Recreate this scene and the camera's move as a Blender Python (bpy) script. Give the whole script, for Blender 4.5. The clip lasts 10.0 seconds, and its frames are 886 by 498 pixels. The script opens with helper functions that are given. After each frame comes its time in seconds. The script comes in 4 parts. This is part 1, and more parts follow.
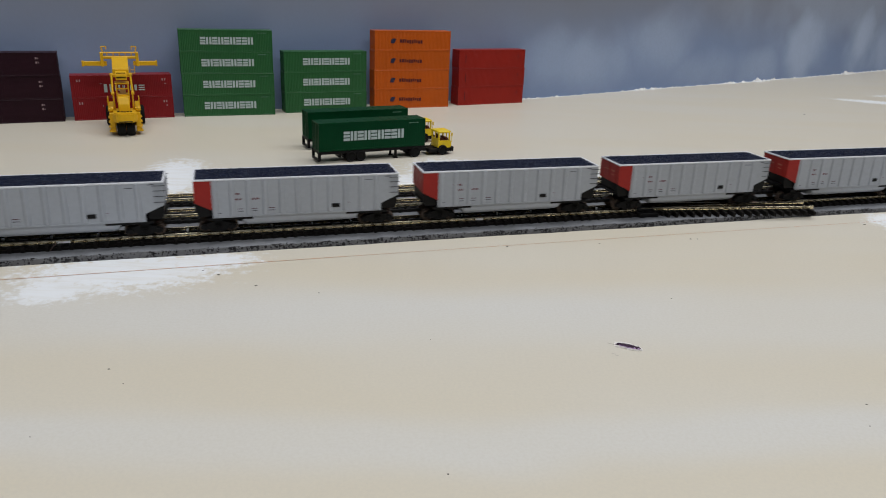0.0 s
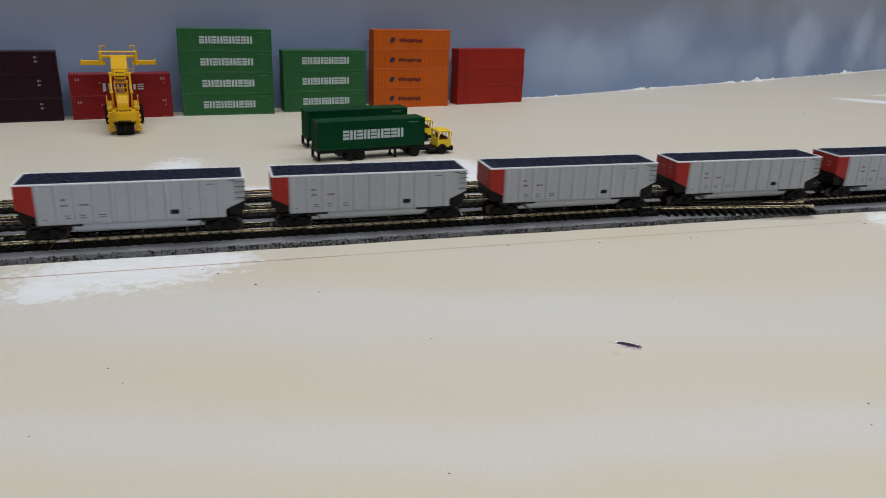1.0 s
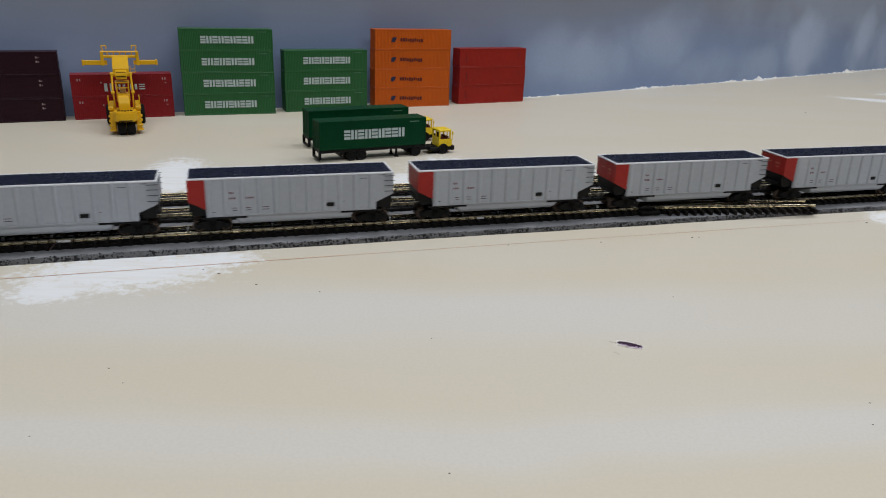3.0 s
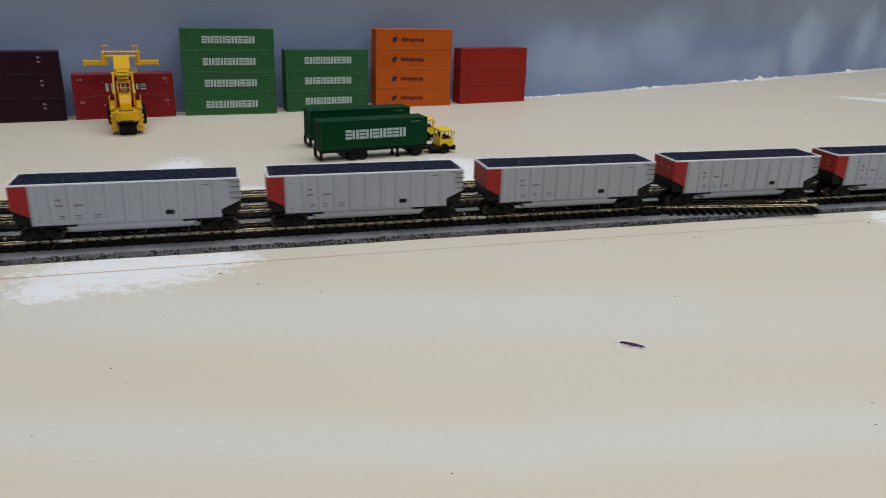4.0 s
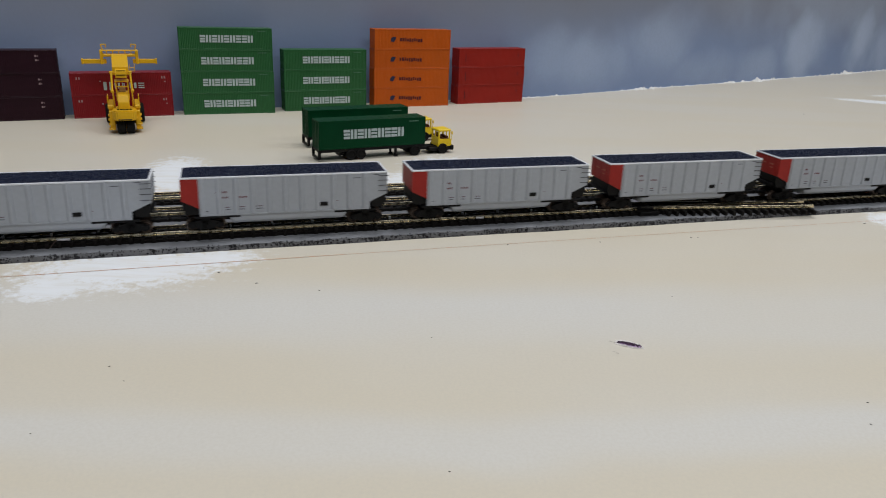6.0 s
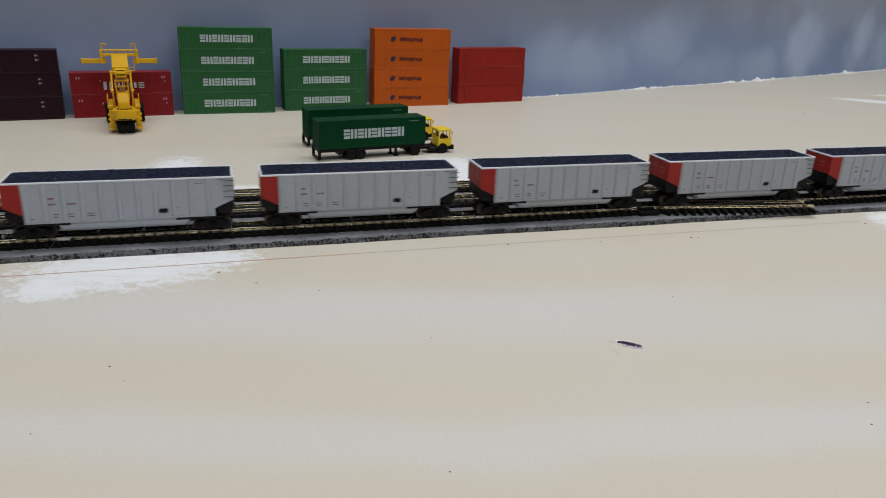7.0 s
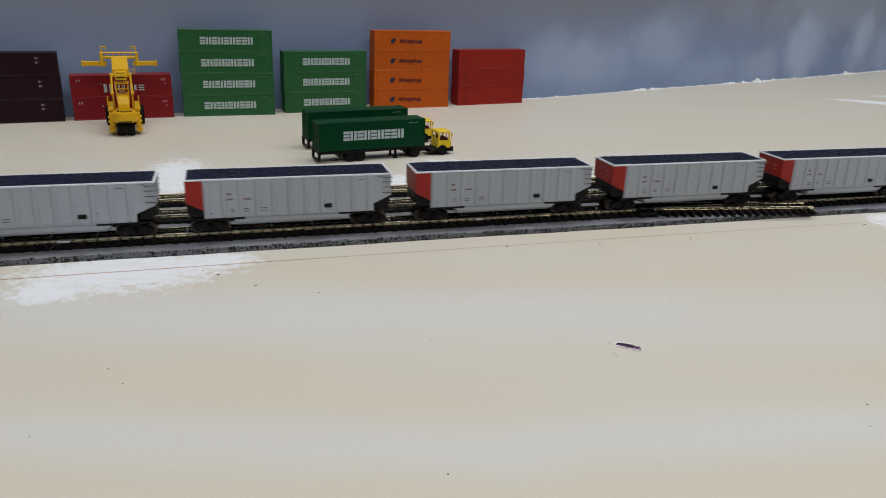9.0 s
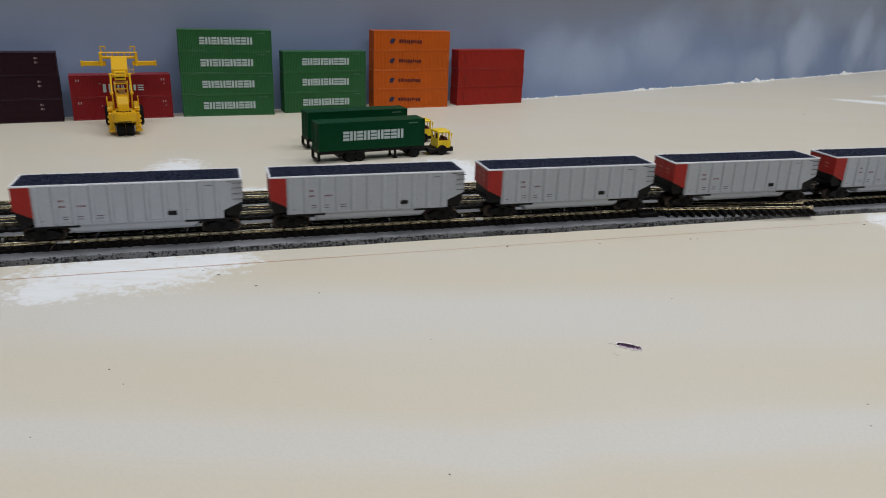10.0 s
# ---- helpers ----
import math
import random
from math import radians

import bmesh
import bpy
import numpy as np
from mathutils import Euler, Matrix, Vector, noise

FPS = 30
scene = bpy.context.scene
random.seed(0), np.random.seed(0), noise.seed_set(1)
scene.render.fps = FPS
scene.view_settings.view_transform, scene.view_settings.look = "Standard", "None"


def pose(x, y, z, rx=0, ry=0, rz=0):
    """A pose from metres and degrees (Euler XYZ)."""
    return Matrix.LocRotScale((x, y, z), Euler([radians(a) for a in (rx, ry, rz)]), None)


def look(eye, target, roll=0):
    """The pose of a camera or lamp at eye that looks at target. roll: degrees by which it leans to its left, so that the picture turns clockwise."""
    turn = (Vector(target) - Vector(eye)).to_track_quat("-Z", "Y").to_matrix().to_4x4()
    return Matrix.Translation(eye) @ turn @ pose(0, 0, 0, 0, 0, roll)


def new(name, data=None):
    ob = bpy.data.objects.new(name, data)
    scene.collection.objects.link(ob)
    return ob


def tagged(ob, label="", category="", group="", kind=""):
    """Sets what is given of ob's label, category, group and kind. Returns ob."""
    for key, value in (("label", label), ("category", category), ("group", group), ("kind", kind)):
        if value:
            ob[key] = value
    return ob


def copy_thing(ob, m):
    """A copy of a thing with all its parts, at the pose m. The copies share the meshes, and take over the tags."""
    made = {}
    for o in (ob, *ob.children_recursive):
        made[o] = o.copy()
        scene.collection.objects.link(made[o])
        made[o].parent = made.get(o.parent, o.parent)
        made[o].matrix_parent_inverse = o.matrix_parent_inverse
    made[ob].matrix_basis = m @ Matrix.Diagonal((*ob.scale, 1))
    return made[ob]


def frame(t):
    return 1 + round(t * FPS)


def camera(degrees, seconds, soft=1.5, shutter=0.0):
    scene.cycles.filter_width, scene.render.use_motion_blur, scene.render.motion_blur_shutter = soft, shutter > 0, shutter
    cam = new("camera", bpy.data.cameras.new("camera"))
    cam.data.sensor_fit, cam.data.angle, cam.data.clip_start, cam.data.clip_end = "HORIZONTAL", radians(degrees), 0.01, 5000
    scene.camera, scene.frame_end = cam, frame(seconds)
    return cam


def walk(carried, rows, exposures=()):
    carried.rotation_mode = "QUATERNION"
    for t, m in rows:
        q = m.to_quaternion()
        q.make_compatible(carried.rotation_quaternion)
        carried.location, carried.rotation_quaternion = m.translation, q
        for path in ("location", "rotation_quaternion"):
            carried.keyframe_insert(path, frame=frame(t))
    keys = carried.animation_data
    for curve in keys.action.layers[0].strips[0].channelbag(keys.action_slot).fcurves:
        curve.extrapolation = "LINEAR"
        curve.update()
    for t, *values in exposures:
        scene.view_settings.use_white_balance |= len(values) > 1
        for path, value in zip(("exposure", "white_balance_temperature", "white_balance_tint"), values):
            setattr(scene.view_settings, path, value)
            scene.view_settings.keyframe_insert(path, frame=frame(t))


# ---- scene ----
MM = 0.001

# ---- camera ----
# seconds, eye, yaw to the left, pitch up, roll (degrees)
PATH = [
    (0, 0.00054, -0.00045, 0.11529, -0.019, -19.788, 2.097),
    (0.5, 0.00027, -0.00021, 0.11501, -0.041, -19.765, 2.094),
    (1, 0.00009, 0.00017, 0.11468, -0.103, -19.803, 2.100),
    (1.5, 0.00058, -0.00013, 0.11523, -0.013, -19.781, 2.025),
    (2, -0.00000, -0.00046, 0.11503, -0.219, -19.768, 2.257),
    (2.5, 0.00064, 0.00013, 0.11476, -0.055, -19.808, 2.102),
    (4, 0.00009, 0.00042, 0.11467, 0.103, -19.859, 1.971),
    (4.5, -0.00000, -0.00000, 0.11480, -0.000, -19.813, 2.100),
    (5, -0.00022, -0.00043, 0.11510, -0.038, -19.767, 2.117),
    (5.5, -0.00013, -0.00042, 0.11464, -0.113, -19.811, 2.225),
    (7, -0.00028, -0.00020, 0.11470, -0.116, -19.869, 2.228),
    (7.5, -0.00011, 0.00042, 0.11437, -0.185, -19.934, 2.298),
    (8, 0.00019, -0.00025, 0.11495, -0.066, -19.872, 2.156),
    (8.5, 0.00003, 0.00024, 0.11524, 0.019, -19.720, 1.999),
    (9, 0.00047, -0.00023, 0.11500, -0.036, -19.759, 2.112),
    (9.5, -0.00000, -0.00030, 0.11507, -0.138, -19.766, 2.162),
    (10, -0.00018, -0.00025, 0.11509, -0.138, -19.765, 2.124),
]
cam = camera(61.8, 10.0, soft=1.05, shutter=0.5)


def held(x, y, z, yaw, pitch, roll):
    a, b = radians(yaw), radians(pitch)
    ahead = Vector((-math.sin(a) * math.cos(b), math.cos(a) * math.cos(b), math.sin(b)))
    eye = Vector((x, y, z))
    return look(eye, eye + ahead, roll)


walk(cam, [(t, held(*row)) for t, *row in PATH])

# ---- light: two rows of ceiling tubes over the layout ----
world = bpy.data.worlds.new("world")
world.use_nodes = True
world.node_tree.nodes["Background"].inputs["Color"].default_value = (0.5, 0.53, 0.6, 1)
world.node_tree.nodes["Background"].inputs["Strength"].default_value = 0.15
scene.world = world


def tube_light(x, y, z, long, wide, watts, rz):
    data = bpy.data.lights.new("ceiling_tube", "AREA")
    data.shape, data.size, data.size_y, data.energy = "RECTANGLE", long, wide, watts
    data.color = (0.962, 0.972, 1.0)
    lamp = new("ceiling_tube", data)
    lamp.matrix_world = pose(x, y, z, 0, 0, rz)


tube_light(0.45, 0.58, 1.4, 2.4, 0.30, 17.4, 15)
tube_light(0.55, -0.60, 1.4, 2.4, 0.30, 17.0, 15)
scene.view_settings.exposure = 0.0


# ---- materials ----
def material(name, color, rough=0.5, metal=0.0, var=0.12, grain=400.0, blotch=25.0, bump=0.1, depth=0.0002, tint=None, island=0.0, spec=0.3):
    """A painted or moulded surface: base colour with a fine grain and broad blotches, and fine relief."""
    m = bpy.data.materials.new(name)
    m.use_nodes = True
    nt = m.node_tree
    n, l = nt.nodes, nt.links
    b = n["Principled BSDF"]
    b.inputs["Roughness"].default_value = rough
    b.inputs["Metallic"].default_value = metal
    b.inputs["Specular IOR Level"].default_value = spec
    co = n.new("ShaderNodeTexCoord")
    fine = n.new("ShaderNodeTexNoise")
    fine.inputs["Scale"].default_value, fine.inputs["Detail"].default_value = grain, 4
    broad = n.new("ShaderNodeTexNoise")
    broad.inputs["Scale"].default_value, broad.inputs["Detail"].default_value = blotch, 3
    for t in (fine, broad):
        l.new(co.outputs["Object"], t.inputs["Vector"])
    mean = n.new("ShaderNodeMath")
    mean.operation = "ADD"
    l.new(fine.outputs["Fac"], mean.inputs[0])
    l.new(broad.outputs["Fac"], mean.inputs[1])
    ramp = n.new("ShaderNodeMapRange")
    ramp.inputs["From Min"].default_value, ramp.inputs["From Max"].default_value = 0.6, 1.4
    l.new(mean.outputs[0], ramp.inputs["Value"])
    mix = n.new("ShaderNodeMix")
    mix.data_type = "RGBA"
    low = [c * (1 - var) for c in color]
    high = [min(1.0, c * (1 + var)) for c in (tint or color)]
    mix.inputs["A"].default_value, mix.inputs["B"].default_value = (*low, 1), (*high, 1)
    l.new(ramp.outputs["Result"], mix.inputs["Factor"])
    out = mix.outputs["Result"]
    if island:
        geo = n.new("ShaderNodeObjectInfo")
        hsv = n.new("ShaderNodeHueSaturation")
        span = n.new("ShaderNodeMapRange")
        span.inputs["To Min"].default_value, span.inputs["To Max"].default_value = 1 - island, 1 + island
        l.new(geo.outputs["Random"], span.inputs["Value"])
        l.new(span.outputs["Result"], hsv.inputs["Value"])
        l.new(out, hsv.inputs["Color"])
        out = hsv.outputs["Color"]
    l.new(out, b.inputs["Base Color"])
    if bump:
        bp = n.new("ShaderNodeBump")
        bp.inputs["Strength"].default_value, bp.inputs["Distance"].default_value = bump, depth
        l.new(fine.outputs["Fac"], bp.inputs["Height"])
        l.new(bp.outputs["Normal"], b.inputs["Normal"])
    return m


def nodes_of(name, rough):
    m = bpy.data.materials.new(name)
    m.use_nodes = True
    b = m.node_tree.nodes["Principled BSDF"]
    b.inputs["Roughness"].default_value = rough
    return m, m.node_tree.nodes, m.node_tree.links, b


def add_noise(n, l, vec, scale, detail=4, rough=0.55):
    t = n.new("ShaderNodeTexNoise")
    t.inputs["Scale"].default_value, t.inputs["Detail"].default_value, t.inputs["Roughness"].default_value = scale, detail, rough
    l.new(vec, t.inputs["Vector"])
    return t.outputs["Fac"]


def add_math(n, l, op, a, b=None, clamp=False):
    t = n.new("ShaderNodeMath")
    t.operation, t.use_clamp = op, clamp
    for k, v in enumerate((a, b)):
        if v is None:
            continue
        if isinstance(v, (int, float)):
            t.inputs[k].default_value = v
        else:
            l.new(v, t.inputs[k])
    return t.outputs[0]


def add_range(n, l, v, a, b, c=0.0, d=1.0, smooth=True):
    t = n.new("ShaderNodeMapRange")
    t.interpolation_type = "SMOOTHSTEP" if smooth else "LINEAR"
    for k, x in zip(("From Min", "From Max", "To Min", "To Max"), (a, b, c, d)):
        t.inputs[k].default_value = x
    l.new(v, t.inputs["Value"])
    return t.outputs["Result"]


def add_mix(n, l, f, a, b):
    t = n.new("ShaderNodeMix")
    t.data_type = "RGBA"
    l.new(f, t.inputs["Factor"])
    for k, v in (("A", a), ("B", b)):
        if isinstance(v, tuple):
            t.inputs[k].default_value = (*v, 1)
        else:
            l.new(v, t.inputs[k])
    return t.outputs["Result"]


def table_paint():
    """Beige latex paint on board, uneven in tone, with chalky white filler patches and lamp flicker painted in as
    bands.
    """
    m, n, l, b = nodes_of("beige_table_paint", 0.45)
    b.inputs["Specular IOR Level"].default_value = 0.3
    co = n.new("ShaderNodeTexCoord").outputs["Object"]
    sep = n.new("ShaderNodeSeparateXYZ")
    l.new(co, sep.inputs[0])
    X, Y = sep.outputs[0], sep.outputs[1]
    # stretched noise streaks that add to the painted flicker bands
    wide = n.new("ShaderNodeMapping")
    wide.inputs["Scale"].default_value = (1.2, 5.0, 1)
    l.new(co, wide.inputs["Vector"])
    roll = add_range(n, l, add_noise(n, l, wide.outputs[0], 3.0, 2), 0.35, 0.65)
    # lamp flicker painted into the colour: warmer and greyer bands across the board
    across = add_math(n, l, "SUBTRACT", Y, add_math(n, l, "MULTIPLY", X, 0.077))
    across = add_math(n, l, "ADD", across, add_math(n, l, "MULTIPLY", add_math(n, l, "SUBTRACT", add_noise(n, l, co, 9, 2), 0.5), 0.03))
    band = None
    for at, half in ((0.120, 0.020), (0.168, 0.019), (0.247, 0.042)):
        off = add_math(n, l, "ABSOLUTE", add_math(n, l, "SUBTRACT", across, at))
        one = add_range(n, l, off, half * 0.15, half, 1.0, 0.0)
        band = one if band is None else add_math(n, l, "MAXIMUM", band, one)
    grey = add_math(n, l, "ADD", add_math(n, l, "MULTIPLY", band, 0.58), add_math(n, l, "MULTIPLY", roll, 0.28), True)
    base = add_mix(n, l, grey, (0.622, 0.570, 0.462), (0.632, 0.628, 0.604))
    fine = add_noise(n, l, co, 900, 4)
    base = add_mix(n, l, add_range(n, l, fine, 0.3, 0.75, 0.0, 0.30), base, (0.54, 0.51, 0.44))
    # filler patches: blurred ellipses with ragged, brushed edges
    ragged = add_noise(n, l, co, 230, 8, 0.72)
    brush = n.new("ShaderNodeMapping")
    brush.inputs["Rotation"].default_value = (0, 0, radians(-35))
    brush.inputs["Scale"].default_value = (40, 260, 1)
    l.new(co, brush.inputs["Vector"])
    strokes = add_noise(n, l, brush.outputs[0], 1.0, 4, 0.6)
    edge = add_math(n, l, "ADD", add_math(n, l, "MULTIPLY", ragged, 2.6), add_math(n, l, "MULTIPLY", strokes, 1.0))
    total = None
    for cx, cy, rx, ry, turn in PATCHES:
        c, s = math.cos(radians(turn)), math.sin(radians(turn))
        dx, dy = add_math(n, l, "SUBTRACT", X, cx), add_math(n, l, "SUBTRACT", Y, cy)
        u = add_math(n, l, "ADD", add_math(n, l, "MULTIPLY", dx, c / rx), add_math(n, l, "MULTIPLY", dy, s / rx))
        v = add_math(n, l, "ADD", add_math(n, l, "MULTIPLY", dx, -s / ry), add_math(n, l, "MULTIPLY", dy, c / ry))
        d = add_math(n, l, "SQRT", add_math(n, l, "ADD", add_math(n, l, "MULTIPLY", u, u), add_math(n, l, "MULTIPLY", v, v)))
        here = add_range(n, l, add_math(n, l, "ADD", d, edge), 2.42, 3.0, 1.0, 0.0)
        total = here if total is None else add_math(n, l, "MAXIMUM", total, here)
    thin = add_math(n, l, "MULTIPLY", total, add_range(n, l, strokes, 0.25, 0.6, 0.62, 1.0))
    color = add_mix(n, l, thin, base, (0.75, 0.775, 0.80))
    l.new(color, b.inputs["Base Color"])
    l.new(add_range(n, l, total, 0, 1, 0.42, 0.8), b.inputs["Roughness"])
    bp = n.new("ShaderNodeBump")
    bp.inputs["Strength"].default_value, bp.inputs["Distance"].default_value = 0.25, 0.0003
    height = add_math(n, l, "ADD", add_noise(n, l, co, 500, 4), add_math(n, l, "MULTIPLY", total, add_math(n, l, "MULTIPLY", ragged, 2.0)))
    l.new(height, bp.inputs["Height"])
    l.new(bp.outputs["Normal"], b.inputs["Normal"])
    return m


# filler patches on the board: centre, half sizes, turn
PATCHES = [
    (-0.1284, 0.2795, 0.042, 0.023, 17), (-0.1475, 0.2575, 0.015, 0.013, 25), (-0.101, 0.2922, 0.024, 0.011, 17), (-0.162, 0.430, 0.020, 0.046, 14),
    (-0.10, 0.400, 0.10, 0.016, 17), (0.02, 0.450, 0.10, 0.024, 17), (0.002, 0.477, 0.028, 0.030, 12),
    (0.252, 0.392, 0.020, 0.015, 17), (0.52, 0.880, 0.065, 0.016, -22), (0.58, 0.955, 0.05, 0.010, 14),
]


# cloud smudges; the right-hand ones also paint in the stronger light there
CLOUDS = [
    (0.15, 0.040, 0.08, 0.040, 0.45), (0.26, 0.055, 0.06, 0.040, 0.42), (0.33, 0.020, 0.06, 0.030, 0.3), (0.515, 0.045, 0.055, 0.060, 0.72),
    (0.44, 0.020, 0.05, 0.03, 0.4), (0.655, 0.052, 0.045, 0.065, 0.75), (0.75, 0.040, 0.09, 0.07, 0.6), (-0.33, 0.035, 0.05, 0.03, 0.2), (0.02, 0.045, 0.06, 0.03, 0.2),
    (0.62, 0.10, 0.30, 0.06, 0.3),
]


def backdrop_paint():
    """Painted sky: grey-blue with soft pale cloud smudges and duller grey above."""
    m, n, l, b = nodes_of("sky_backdrop_paint", 0.6)
    co = n.new("ShaderNodeTexCoord").outputs["Object"]
    sep = n.new("ShaderNodeSeparateXYZ")
    l.new(co, sep.inputs[0])
    high = add_range(n, l, add_math(n, l, "ADD", sep.outputs[2], add_math(n, l, "MULTIPLY", add_noise(n, l, co, 6, 3), 0.06)), 0.06, 0.16)
    sky = add_mix(n, l, high, (0.205, 0.280, 0.455), (0.203, 0.215, 0.258))
    # soft sponged clouds: centre along and above the foot, half sizes, strength
    warp = add_noise(n, l, co, 11, 2)
    haze = add_noise(n, l, co, 24, 2, 0.4)
    cloud = None
    for cx, cz, rx, rz, power in CLOUDS:
        u = add_math(n, l, "DIVIDE", add_math(n, l, "SUBTRACT", sep.outputs[0], cx), rx)
        v = add_math(n, l, "DIVIDE", add_math(n, l, "SUBTRACT", sep.outputs[2], cz), rz)
        d = add_math(n, l, "SQRT", add_math(n, l, "ADD", add_math(n, l, "MULTIPLY", u, u), add_math(n, l, "MULTIPLY", v, v)))
        d = add_math(n, l, "ADD", d, add_math(n, l, "MULTIPLY", add_math(n, l, "SUBTRACT", add_math(n, l, "ADD", warp, haze), 1.0), 0.9))
        here = add_range(n, l, d, 0.05, 1.25, power, 0.0)
        cloud = here if cloud is None else add_math(n, l, "MAXIMUM", cloud, here)
    color = add_mix(n, l, cloud, sky, (0.46, 0.55, 0.72))
    fine = add_noise(n, l, co, 300, 4)
    color = add_mix(n, l, add_range(n, l, fine, 0.3, 0.8, 0.0, 0.12), color, (0.2, 0.22, 0.28))
    l.new(color, b.inputs["Base Color"])
    bp = n.new("ShaderNodeBump")
    bp.inputs["Strength"].default_value, bp.inputs["Distance"].default_value = 0.2, 0.0004
    l.new(fine, bp.inputs["Height"])
    l.new(bp.outputs["Normal"], b.inputs["Normal"])
    return m


def bed_foam():
    """Grey-painted roadbed whose cut edge shows black and grey crumbs on a grey darkened for shade."""
    m, n, l, b = nodes_of("grey_roadbed_foam", 0.9)
    co = n.new("ShaderNodeTexCoord").outputs["Object"]
    crumbs = add_math(n, l, "ADD", add_noise(n, l, co, 850, 2, 0.5), add_math(n, l, "MULTIPLY", add_noise(n, l, co, 140, 3), 0.6))
    stain = add_noise(n, l, co, 60, 4)
    pale = add_mix(n, l, add_range(n, l, stain, 0.35, 0.7), (0.135, 0.142, 0.155), (0.215, 0.225, 0.243))
    dark = add_range(n, l, crumbs, 0.84, 0.88)
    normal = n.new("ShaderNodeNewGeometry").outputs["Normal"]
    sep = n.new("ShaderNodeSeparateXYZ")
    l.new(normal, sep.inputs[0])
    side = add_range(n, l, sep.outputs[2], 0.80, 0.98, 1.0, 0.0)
    # steep faces take a darker grey: shade put into the colour
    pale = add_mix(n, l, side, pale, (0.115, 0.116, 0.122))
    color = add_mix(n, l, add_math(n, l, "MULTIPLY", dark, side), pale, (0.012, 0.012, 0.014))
    l.new(color, b.inputs["Base Color"])
    bp = n.new("ShaderNodeBump")
    bp.inputs["Strength"].default_value, bp.inputs["Distance"].default_value = 0.8, 0.0006
    l.new(crumbs, bp.inputs["Height"])
    l.new(bp.outputs["Normal"], b.inputs["Normal"])
    return m


def coal_chips():
    """Blue-black broken coal, with glints of shiny chips painted in as a few pale flecks."""
    m, n, l, b = nodes_of("loose_coal", 0.42)
    b.inputs["Specular IOR Level"].default_value = 0.16
    co = n.new("ShaderNodeTexCoord").outputs["Object"]
    grain = add_noise(n, l, co, 1600, 4)
    base = add_mix(n, l, add_range(n, l, grain, 0.35, 0.65), (0.0012, 0.003, 0.011), (0.006, 0.012, 0.040))
    glint_map = n.new("ShaderNodeMapping")
    glint_map.inputs["Scale"].default_value = (420, 900, 1)
    l.new(co, glint_map.inputs["Vector"])
    # sparse pale flecks: glints put into the base colour
    pale = add_math(n, l, "MULTIPLY", add_range(n, l, add_noise(n, l, glint_map.outputs[0], 1.0, 2), 0.66, 0.72), add_range(n, l, add_noise(n, l, co, 90, 2), 0.48, 0.60))
    l.new(add_mix(n, l, pale, base, (0.20, 0.23, 0.28)), b.inputs["Base Color"])
    bp = n.new("ShaderNodeBump")
    bp.inputs["Strength"].default_value, bp.inputs["Distance"].default_value = 0.9, 0.0008
    l.new(grain, bp.inputs["Height"])
    l.new(bp.outputs["Normal"], b.inputs["Normal"])
    return m


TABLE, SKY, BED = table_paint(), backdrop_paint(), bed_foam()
ROOM = material("room_wall_paint", (0.24, 0.24, 0.25), 0.8, grain=60, blotch=2, bump=0.1)
CEILING = material("ceiling_white", (0.8, 0.8, 0.78), 0.9, grain=60, blotch=2)
FLOOR = material("room_floor_grey", (0.14, 0.135, 0.13), 0.6, grain=40, blotch=3)
PLASTER = material("white_filler", (0.74, 0.73, 0.70), 0.85, grain=500, blotch=80, bump=0.4, depth=0.0005)
GREEN = material("green_container_plastic", (0.021, 0.108, 0.034), 0.42, spec=0.3, grain=700, blotch=60, var=0.15, island=0.06)
DARKGREEN = material("dark_green_container_plastic", (0.0003, 0.040, 0.013), 0.45, spec=0.1, grain=700, blotch=60, var=0.15)
ORANGE = material("orange_container_plastic", (0.48, 0.088, 0.003), 0.42, grain=700, blotch=60, var=0.1, island=0.05)
RED = material("red_container_plastic", (0.28, 0.012, 0.006), 0.42, grain=700, blotch=60, var=0.14, island=0.05)
KRED = material("crimson_container_plastic", (0.20, 0.005, 0.009), 0.42, grain=700, blotch=60, var=0.14, island=0.05)
MAROON = material("maroon_container_plastic", (0.018, 0.0035, 0.009), 0.45, spec=0.2, grain=700, blotch=60, var=0.2, island=0.08)
WHITEINK = material("white_print", (0.43, 0.51, 0.51), 0.6, grain=1500, blotch=200, var=0.2, bump=0)
CRIMSONINK = material("worn_white_print", (0.34, 0.24, 0.25), 0.6, grain=1500, blotch=200, var=0.3, bump=0)
FAINTINK = material("faint_pale_print", (0.09, 0.20, 0.13), 0.6, grain=1500, blotch=200, var=0.3, bump=0)
BLUEINK = material("navy_print", (0.02, 0.02, 0.05), 0.6, grain=1500, blotch=200, bump=0)
REDINK = material("red_print", (0.14, 0.032, 0.036), 0.6, grain=1500, blotch=200, bump=0)
PALEREDINK = material("worn_pale_print", (0.42, 0.11, 0.07), 0.6, grain=1500, blotch=200, var=0.3, bump=0)
DARKINK = material("maroon_print", (0.075, 0.012, 0.016), 0.6, grain=1500, blotch=200, bump=0)
GREYINK = material("grey_print", (0.045, 0.045, 0.05), 0.6, grain=1500, blotch=200, bump=0)
ALU = material("pale_grey_car_paint", (0.375, 0.402, 0.445), 0.45, grain=500, blotch=50, var=0.07, bump=0.05, island=0.03)
RIM = material("white_car_rim", (0.72, 0.74, 0.78), 0.4, grain=500, blotch=50, var=0.05, bump=0.05)
CARRED = material("red_car_end_paint", (0.30, 0.016, 0.012), 0.45, grain=500, blotch=50, var=0.12)
BLACK = material("black_plastic", (0.0025, 0.0025, 0.003), 0.5, spec=0.2, grain=500, blotch=50, var=0.3)
